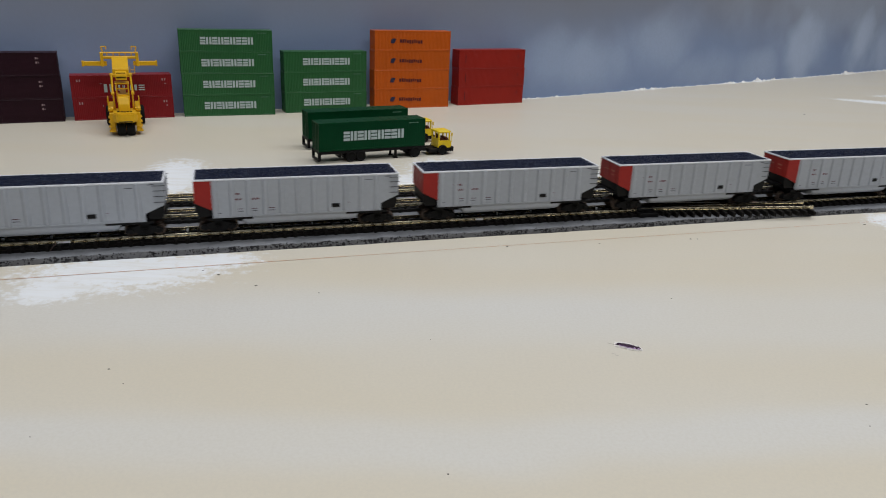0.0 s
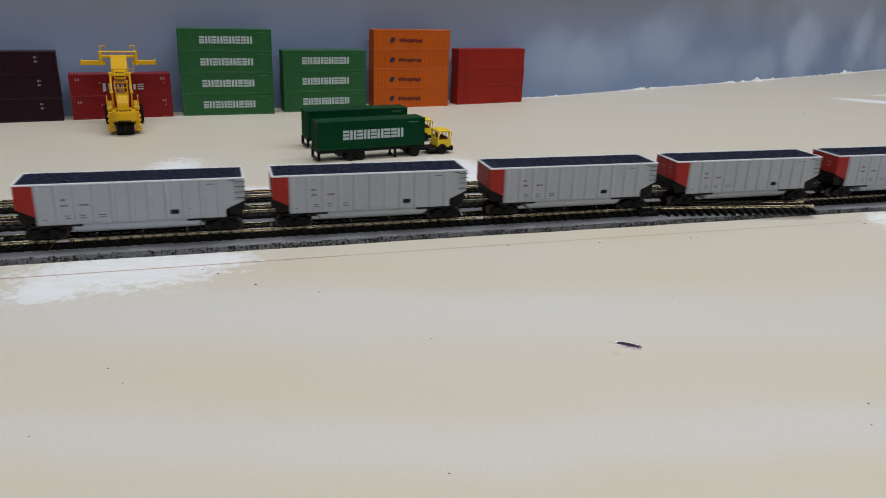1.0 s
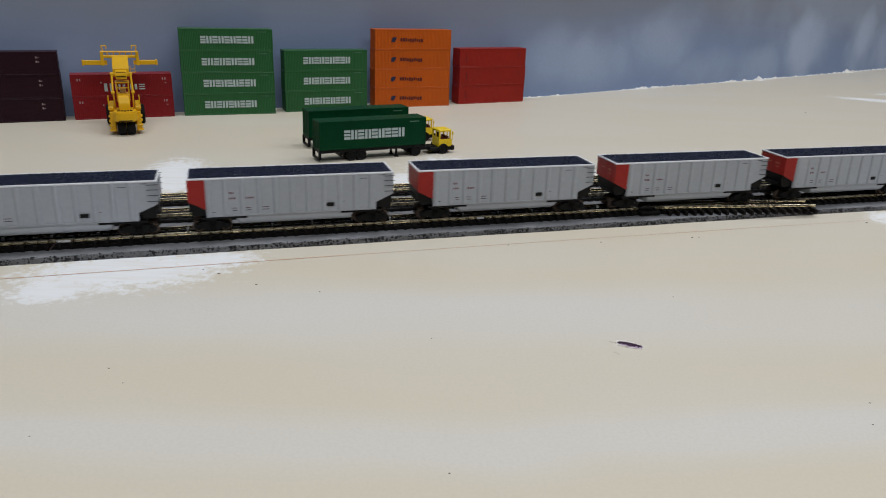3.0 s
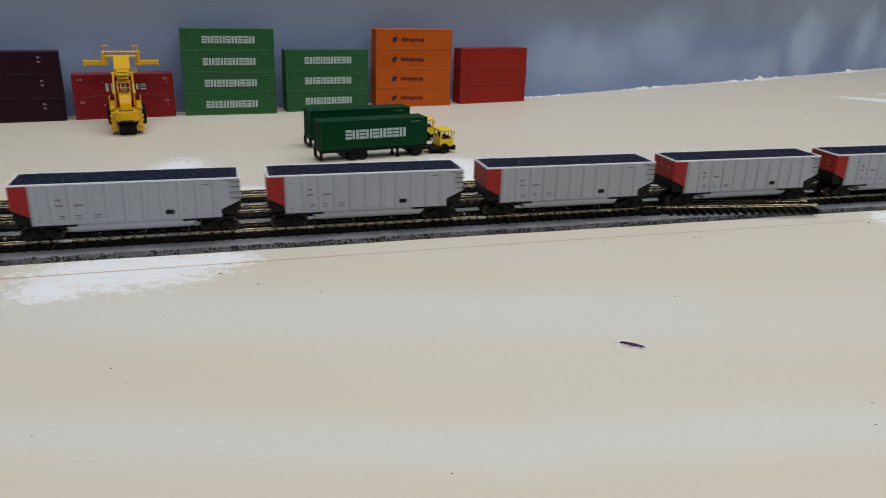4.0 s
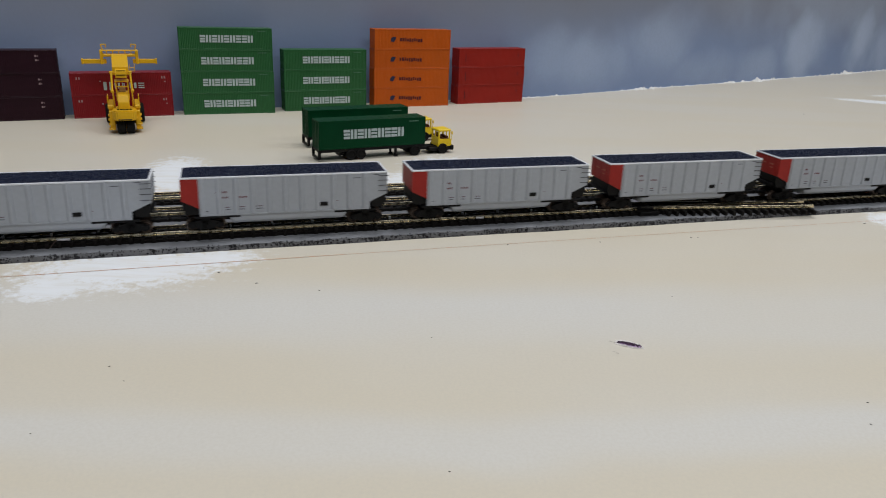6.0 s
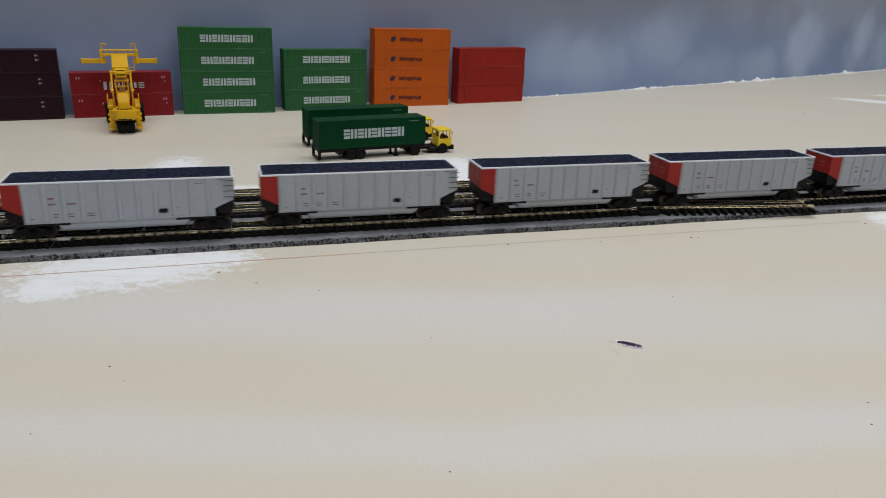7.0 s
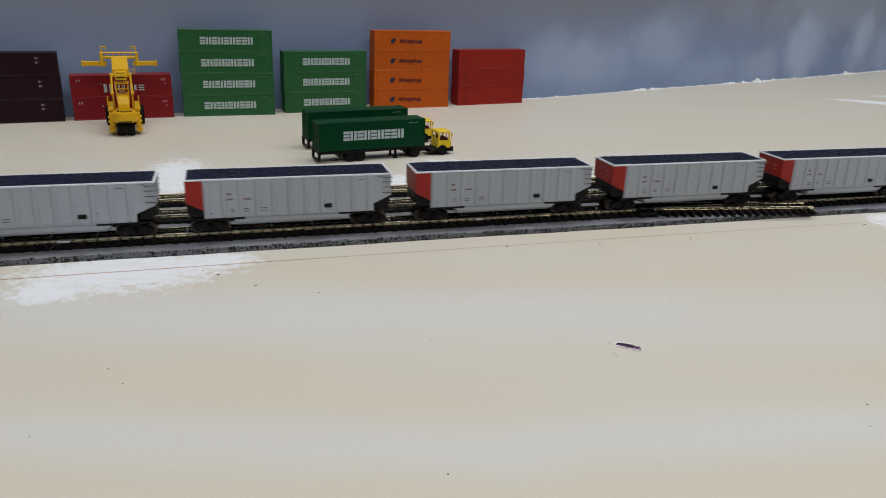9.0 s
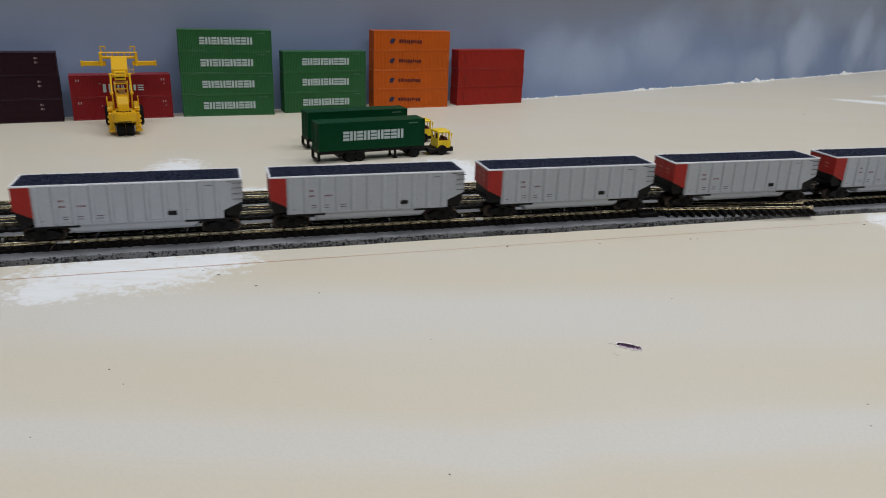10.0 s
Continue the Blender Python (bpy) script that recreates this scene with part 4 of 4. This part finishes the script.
def coal_car(m):
    """A gondola with slanted ends, ribbed sides, rounded belly, coal load and two bogies; x runs along the track."""
    car = base("coal_car", m, "pale grey coal car with red end panel and heaped coal", "coal car", "coal train")
    H, S = HALF, SIDE
    # shell: side outline with raised ends, drawn as a thick-walled tub
    side = [(-H, TOP), (-H, ENDLOW), (-H + FOOTIN, KNEE), (-H + FOOTIN, SILL), (H - FOOTIN - 0.0008, SILL), (H - FOOTIN - 0.0008, KNEE), (H, ENDLOW), (H, TOP)]
    white = [(-H + FOOTIN, TOP)] + side[3:]
    for k in (-1, 1):
        bm = bmesh.new()
        prism(bm, white, 1, *sorted((k * S, k * (S - 0.0008))))
        part("side_panel", bm, ALU, car)
        bm = bmesh.new()
        prism(bm, [(-H, TOP), (-H, ENDLOW), (-H + FOOTIN, KNEE), (-H + FOOTIN, TOP)], 1, *sorted((k * S, k * (S - 0.0008))))
        part("red_corner_panel", bm, CARRED, car, "red painted corner panel")
        for i in range(11):
            x = -H + FOOTIN + 0.0009 + i * 7.15 * MM
            bm = bmesh.new()
            lo = SILL + 0.0006 if x < H - FOOTIN - 0.001 else ENDLOW - 0.0005
            c = x + 0.0005
            prism(bm, [(c - 0.0013, k * (S - 0.0001)), (c - 0.0006, k * (S + 0.0008)), (c + 0.0006, k * (S + 0.0008)), (c + 0.0013, k * (S - 0.0001))], 2, lo, TOP - 0.0004)
            part("rib", bm, ALU, car)
        bm = bmesh.new()
        block(bm, -H + FOOTIN, H - FOOTIN - 0.0008, *sorted((k * S, k * (S + 0.0003))), SILL - 0.0002, SILL + 0.0006, 0.0001)
        part("side_sill", bm, ALU, car)
        for z in (16.4, 19.0, 21.4, 23.6):
            bm = bmesh.new()
            bar(bm, (H - 0.0042, k * (S + 0.0006), z * MM), (H + 0.0006, k * (S + 0.0006), z * MM), 0.00017)
            part("grab_iron", bm, GREYINK, car)
    bm = bmesh.new()
    block(bm, -H, -H + 0.0009, -S + 0.0008, S - 0.0008, ENDLOW, TOP)
    for y in (-0.0062, 0.0, 0.0062):
        block(bm, -H - 0.00015, -H, y - 0.0005, y + 0.0005, ENDLOW + 0.0005, TOP - 0.001)
    part("red_end_panel", bm, CARRED, car, "red painted end panel")
    for y0, y1, z0, z1 in ((-0.0052, -0.0022, 20.4, 21.2), (-0.0050, -0.0026, 18.6, 19.1), (0.0012, 0.0048, 20.4, 21.0)):
        bm = bmesh.new()
        block(bm, -H - 0.00006, -H + 0.0001, y0, y1, z0 * MM, z1 * MM)
        part("marking", bm, PALEREDINK, car)
    bm = bmesh.new()
    block(bm, H - 0.0009, H, -S + 0.0008, S - 0.0008, ENDLOW, TOP)
    for y in (-0.0062, 0.0, 0.0062):
        block(bm, H, H + 0.0004, y - 0.0005, y + 0.0005, ENDLOW + 0.0005, TOP - 0.001)
    part("end_panel", bm, ALU, car)
    # top rim
    bm = bmesh.new()
    r = 0.0006
    for k in (-1, 1):
        block(bm, -H - 0.0003, H + 0.0003, *sorted((k * (S + 0.0003), k * (S - r))), TOP - 0.0003, TOP + 0.0004, 0.0001)
        block(bm, *sorted((k * (H + 0.0003), k * (H - r))), -S + r, S - r, TOP - 0.0003, TOP + 0.0004, 0.0001)
    part("top_rim", bm, RIM, car, "white top rim")
    # belly
    bm = bmesh.new()
    prof = [(S - 0.0004, 0.0003), (S - 0.0005, -0.0026), (S - 0.0010, -0.0036), (S - 0.0026, -0.0045), (S * 0.4, -0.0050)]
    prof = [(-y, z) for y, z in prof] + [(y, z) for y, z in prof[::-1]]
    rows = []
    for x, f in ((-26.0, 0.15), (-24.8, 0.8), (-23.4, 1.0), (24.2, 1.0), (25.6, 0.85), (26.8, 0.35)):
        rows.append([bm.verts.new((x * MM, y, SILL + (z if z > 0 else z * f))) for y, z in prof])
    for a, b in zip(rows, rows[1:]):
        for i in range(len(prof) - 1):
            bm.faces.new((a[i], b[i], b[i + 1], a[i + 1]))
    bm.faces.new(rows[0])
    bm.faces.new(rows[-1][::-1])
    part("belly", bm, ALU, car, "rounded pale grey belly", True)
    # black underframe and slanted end bolsters
    bm = bmesh.new()
    block(bm, -H + 0.004, H - 0.004, -0.0022, 0.0022, SILL - 0.0005, SILL + 0.0012)
    part("centre_sill", bm, BLACK, car)
    for k in (-1, 1):
        bm = bmesh.new()
        o = [(k * (H - 0.0004), ENDLOW - 0.0001), (k * (H - 0.0004), SILL + 0.0030), (k * (H - 0.0015), SILL + 0.0004), (k * (H - FOOTIN + 0.0003), SILL + 0.0004), (k * (H - FOOTIN + 0.0003), KNEE - 0.0001)]
        prism(bm, o, 1, -S + 0.0012, S - 0.0012)
        part("end_bolster", bm, BLACK, car, "black slanted end bolster")
        bm = bmesh.new()
        a, b = sorted((k * (H - 0.0052), k * (H - 0.0245)))
        block(bm, a, b, -S + 0.0002, S - 0.0002, SILL - 0.0013, SILL - 0.0003, 0.0001)
        part("shelf_plate", bm, BLACK, car)
        bm = bmesh.new()
        block(bm, *sorted((k * (H - 0.002), k * (H + 0.0048))), -0.0008, 0.0008, 0.0034, 0.0048, 0.0003)
        block(bm, *sorted((k * (H + 0.0026), k * (H + 0.0056))), -0.0011, 0.0010, 0.0032, 0.0050, 0.0004)
        part("coupler", bm, BLACK, car)
        bm = bmesh.new()
        block(bm, *sorted((k * (H - 0.003), k * (H + 0.0004))), -0.0072, 0.0072, SILL + 0.0018, SILL + 0.0024, 0.0002)
        part("end_platform", bm, BLACK, car)
        # bogie
        cx = k * (H - 0.0094)
        bm = bmesh.new()
        for y in (-1, 1):
            prism(bm, [(cx - 0.0078, 0.0034), (cx - 0.0060, 0.0044), (cx - 0.0024, 0.0052), (cx + 0.0024, 0.0052), (cx + 0.0060, 0.0044), (cx + 0.0078, 0.0034),
                       (cx + 0.0074, 0.0020), (cx + 0.0044, 0.0022), (cx + 0.0026, 0.0010), (cx - 0.0026, 0.0010), (cx - 0.0044, 0.0022), (cx - 0.0074, 0.0020)], 1, *sorted((y * 0.0060, y * 0.0072)))
        block(bm, cx - 0.0020, cx + 0.0020, -0.0072, 0.0072, 0.0030, 0.0070, 0.0003)
        for y in (-1, 1):
            for dx in (-0.0056, 0.0056):
                drum(bm, (cx + dx, y * 0.0074, 0.0028), 0.0012, 0.0005, 1, 10)
            for dx in (-0.0009, 0.0, 0.0009):
                bar(bm, (cx + dx, y * 0.0073, 0.0016), (cx + dx, y * 0.0073, 0.0040), 0.00032, 6)
        bogie = part("bogie", bm, BLACK, car, "black cast bogie frame")
        for dx in (-0.0056, 0.0056):
            bm = bmesh.new()
            for y in (-0.0045, 0.0045):
                drum(bm, (0, y, 0), 0.0026, 0.0008, 1, 18, 0.0014)
                s = 1 if y > 0 else -1
                drum(bm, (0, y - s * 0.0009, 0), 0.0030, 0.0002, 1, 18)
            bar(bm, (0, -0.0058, 0), (0, 0.0058, 0), 0.0006, 8)
            w = part("wheelset", bm, WHEEL, bogie)
            w.location = (cx + dx, 0, 0.0026)
    # coal
    bm = bmesh.new()
    nx, ny = 150, 30
    rng = random.Random(9)
    grid = []
    for i in range(nx + 1):
        row = []
        for j in range(ny + 1):
            u, v = i / nx * 2 - 1, j / ny * 2 - 1
            x, y = u * (H - 0.0006), v * (S - 0.0006)
            edge = min(1.0, (1 - abs(u)) * 14) * min(1.0, (1 - abs(v)) * 5)
            z = TOP + 0.0003 + 0.0004 * edge * (0.7 + 0.6 * noise.noise((x * 60, y * 40, 1))) + 0.00035 * noise.noise((x * 700, y * 700, 5)) * edge + rng.uniform(-1, 1) * 0.00030 * edge
            row.append(bm.verts.new((x, y, z)))
        grid.append(row)
    for a, b in zip(grid, grid[1:]):
        for j in range(ny):
            bm.faces.new((a[j], b[j], b[j + 1], a[j + 1]))
    part("coal_load", bm, COAL, car, "heaped black coal load")
    # markings on both sides: unreadable lettering as bars
    marks = [(9.2, 11.0, 9.8, 10.1, GREYINK), (43.6, 45.4, 11.5, 11.75, GREYINK), (66.0, 68.0, 12.3, 12.5, REDINK), (72.0, 73.6, 12.3, 12.5, REDINK),
             (75.2, 78.4, 22.7, 22.95, GREYINK), (84.5, 87.0, 23.9, 24.2, GREYINK)]
    for a, b, z, high in ((14.6, 19.2, 18.0, 0.85), (15.2, 19.8, 15.6, 0.8), (22.0, 27.0, 15.6, 0.8)):
        x = a
        while x < b:
            marks.append((x, x + 0.62, z, z + high, REDINK))
            x += 0.98
    for a, b in ((18.2, 20.4), (23.4, 26.4), (30.4, 34.2)):
        marks += [(a, b, 11.4, 11.68, DARKINK), (a + 0.2, b - 0.1, 10.3, 10.6, GREYINK)]
    for k in (-1, 1):
        for a, b, lo, hi, ink in marks:
            bm = bmesh.new()
            x0, x1 = (-H + a * MM, -H + b * MM)
            block(bm, x0, x1, *sorted((k * S, k * (S + 0.00006))), lo * MM, hi * MM)
            part("marking", bm, ink, car)
        bm = bmesh.new()
        block(bm, -H + 0.0594, -H + 0.0632, *sorted((k * S, k * (S + 0.0006))), 10.4 * MM, 12.2 * MM, 0.0002)
        part("brake_box", bm, BLACK, car, "dark square fitting on the side")
    return car


START = -14.1 * MM
COUNT = 12


def train_shift(t):
    """How far the train has gone along the track at t seconds."""
    wob = [(0, -0.3), (0.5, -0.3), (1, -0.6), (1.5, -0.75), (2, -0.9), (2.5, -1.2), (4, -2.1), (4.5, -2.5), (5, -2.8), (5.5, -2.95), (7, -2.7), (7.5, -1.85), (8, -1.0), (8.5, -0.2), (9, 0.8), (9.5, 1.7), (10, 2.7)]
    e = np.interp(t, [a for a, _ in wob], [b for _, b in wob])
    return (-69.0 * t + e) * MM


def car_pose(k, t):
    return on_track(START + (k - 1) * PITCH + HALF + train_shift(t), 0.0045, RAILTOP)


CARS = [coal_car(car_pose(0, 0))]
for k in range(1, COUNT):
    CARS.append(copy_thing(CARS[0], car_pose(k, 0)))


# ---- marks on the board ----
def gouge():
    """A torn place in the board: a ragged pit whose shade is a flat dark patch, lilac foam in its near half, chipped
    paint round it.
    """
    rng = random.Random(21)
    cx, cy = 0.0652, 0.2275
    slope = -0.36

    def outline(rx, up, down, z, rough, n=34, lift=0.0):
        pts = []
        for i in range(n):
            a = 2 * math.pi * i / n
            j = 1 + rng.uniform(-rough, rough)
            x, y = rx * math.cos(a) * j, (up if math.sin(a) > 0 else down) * math.sin(a) * j
            pts.append((cx + x, cy + y + slope * x, z + lift * rng.random()))
        return pts

    bm = bmesh.new()
    chips = [bm.verts.new(p) for p in outline(0.0048, 0.0033, 0.0020, 0.00004, 0.12)]
    inner = [bm.verts.new(p) for p in outline(0.0044, 0.0022, 0.0018, 0.0003, 0.09, lift=0.0004)]
    lap = [bm.verts.new(p) for p in outline(0.0041, 0.0019, 0.0017, 0.00030, 0.09)]
    for a, b in ((chips, inner), (inner, lap)):
        for i in range(34):
            j = (i + 1) % 34
            bm.faces.new((a[i], a[j], b[j], b[i]))
    part("paint_lip", bm, LIP, table, "chipped pale paint round the hole")
    # flat dark purple patch in place of the hole's shaded inside
    bm = bmesh.new()
    rim = [bm.verts.new(p) for p in outline(0.0042, 0.0019, 0.0018, 0.00034, 0.05)]
    mid = bm.verts.new((cx, cy, 0.00036))
    for i in range(34):
        bm.faces.new((rim[i], rim[(i + 1) % 34], mid))
    part("gouge", bm, PURPLE, table, "torn hole in the board, dark with painted shade")
    bm = bmesh.new()
    far, near = [], []
    for i in range(13):
        u = -0.0030 + 0.0066 * i / 12
        far.append(bm.verts.new((cx + u, cy + slope * u - 0.0006 + rng.uniform(-0.0006, 0.0007), 0.0004)))
        near.append(bm.verts.new((cx + u, cy + slope * u - 0.0017 * math.sqrt(max(0.05, 1 - (u / 0.0042) ** 2)), 0.00040)))
    for i in range(12):
        bm.faces.new((near[i], near[i + 1], far[i + 1], far[i]))
    part("torn_core", bm, LILAC, table, "lilac foam showing in the hole")
    # scuffs beside the hole
    bm = bmesh.new()
    for x, y, long in ((0.0594, 0.2298, 0.0010), (0.0592, 0.2222, 0.0008), (0.0600, 0.2212, 0.0006)):
        ring = [bm.verts.new((x + long * math.cos(a) * rng.uniform(0.6, 1.1), y - long * 0.35 * math.cos(a) + 0.0003 * math.sin(a), 0.00006)) for a in [i * math.pi / 4 for i in range(8)]]
        bm.faces.new(ring)
    part("scuff", bm, SCUFF, table, "faint grey scuffs beside the hole")


gouge()


def chalk_line():
    bm = bmesh.new()
    rng = random.Random(2)
    prev = None
    for i in range(160):
        s = -0.30 + 0.005 * i
        q = -0.0268 + 0.0006 * math.sin(s * 9) + rng.uniform(-1, 1) * 0.00006
        w = 0.00018 * (1.0 if s < 0.05 else 0.6)
        p = on_track(s, q).translation
        pair = [bm.verts.new((p.x + DY * k * w, p.y - DX * k * w, 0.00012)) for k in (1, -1)]
        if prev:
            bm.faces.new((prev[0], pair[0], pair[1], prev[1]))
        prev = pair
    part("chalk_line", bm, CHALK, table, "thin orange guide line beside the track")


chalk_line()

SPECKS = [(-0.1006, 0.1999, 0.4), (-0.0928, 0.1916, 0.35), (0.0308, 0.3267, 0.6), (-0.0728, 0.2693, 0.5), (-0.047, 0.2643, 0.45), (0.1229, 0.3476, 0.7), (0.1265, 0.3482, 0.5),
          (0.0039, 0.1543, 0.4), (0.0923, 0.2716, 0.4), (0.1301, 0.1953, 0.35), (0.1246, 0.1834, 0.35), (-0.1054, 0.1635, 0.3), (-0.0025, 0.2277, 0.3), (0.0756, 0.3356, 0.5), (0.3678, 0.7692, 1.0), (0.228, 0.3835, 0.7), (-0.098, 0.283, 0.5), (-0.0905, 0.279, 0.6)]


def track_pins():
    """Small bright nail heads down the middle of the main track."""
    bm = bmesh.new()
    drum(bm, (0, 0, 0.0006), 0.0006, 0.0006, 2, 10)
    me = mesh_of("track_pin", bm, STEEL)
    for s in [-0.187 + 0.0187 * i for i in range(22)]:
        ob = new("track_pin", me)
        ob.matrix_basis = on_track(s, 0.0066, BEDTOP + TIEH)
        tagged(ob, "bright steel track nail between the rails", "nail", "track nails")


track_pins()


def rail_joiner(s, long):
    thing = base("rail_joiner", on_track(s, 0.0, BEDTOP + TIEH), "metal rail joiner on the near rail", "rail joiner", "rail joiners")
    bm = bmesh.new()
    for k in (-1, 1):
        block(bm, -long / 2, long / 2, *sorted((k * 0.0003, k * 0.0009)), 0, 0.0010, 0.0001)
    part("sleeve", bm, STEEL, thing)
    return thing


joint = rail_joiner(-0.069, 0.0055)
bm = bmesh.new()
bar(bm, (-0.0022, -0.0008, 0.0006), (-0.0036, -0.0028, -0.0004), 0.00022)
bar(bm, (-0.0036, -0.0028, -0.0004), (-0.0048, -0.0042, -0.0019), 0.00022)
part("wire", bm, material("brown_wire", (0.07, 0.045, 0.04), 0.5), joint, "thin brown feeder wire")
rail_joiner(0.119, 0.004)


def specks():
    bm = bmesh.new()
    rng = random.Random(8)
    for x, y, size in SPECKS:
        r = size * 0.0008
        ring = [bm.verts.new((x + r * 1.5 * math.cos(a) * rng.uniform(0.5, 1.2), y + r * math.sin(a) * rng.uniform(0.5, 1.2), 0.00005)) for a in [i * math.pi / 3 for i in range(6)]]
        top = bm.verts.new((x, y, r * 0.6))
        for i in range(6):
            bm.faces.new((ring[i], ring[(i + 1) % 6], top))
    tagged(part("specks", bm, DIRT, table, "scattered dark specks of dirt"), kind="stuff")


specks()


def motions():
    """The train rolls steadily along the main track; its wheelsets turn with it."""
    times = [0, 0.5, 1, 1.5, 2, 2.5, 3.2, 4, 4.5, 5, 5.5, 6.2, 7, 7.5, 8, 8.5, 9, 9.5, 10]
    for k, car in enumerate(CARS):
        walk(car, [(t, car_pose(k, t)) for t in times])
    turns = [i / 30 for i in range(301)]
    for car in CARS:
        for bogie in [c for c in car.children if c.name.startswith("bogie")]:
            for w in bogie.children:
                spot = Matrix.Translation(w.location)
                rows = []
                for t in turns:
                    angle = train_shift(t) / 0.0026
                    rows.append((t, spot @ Matrix.Rotation(angle, 4, "Y")))
                walk(w, rows)


motions()
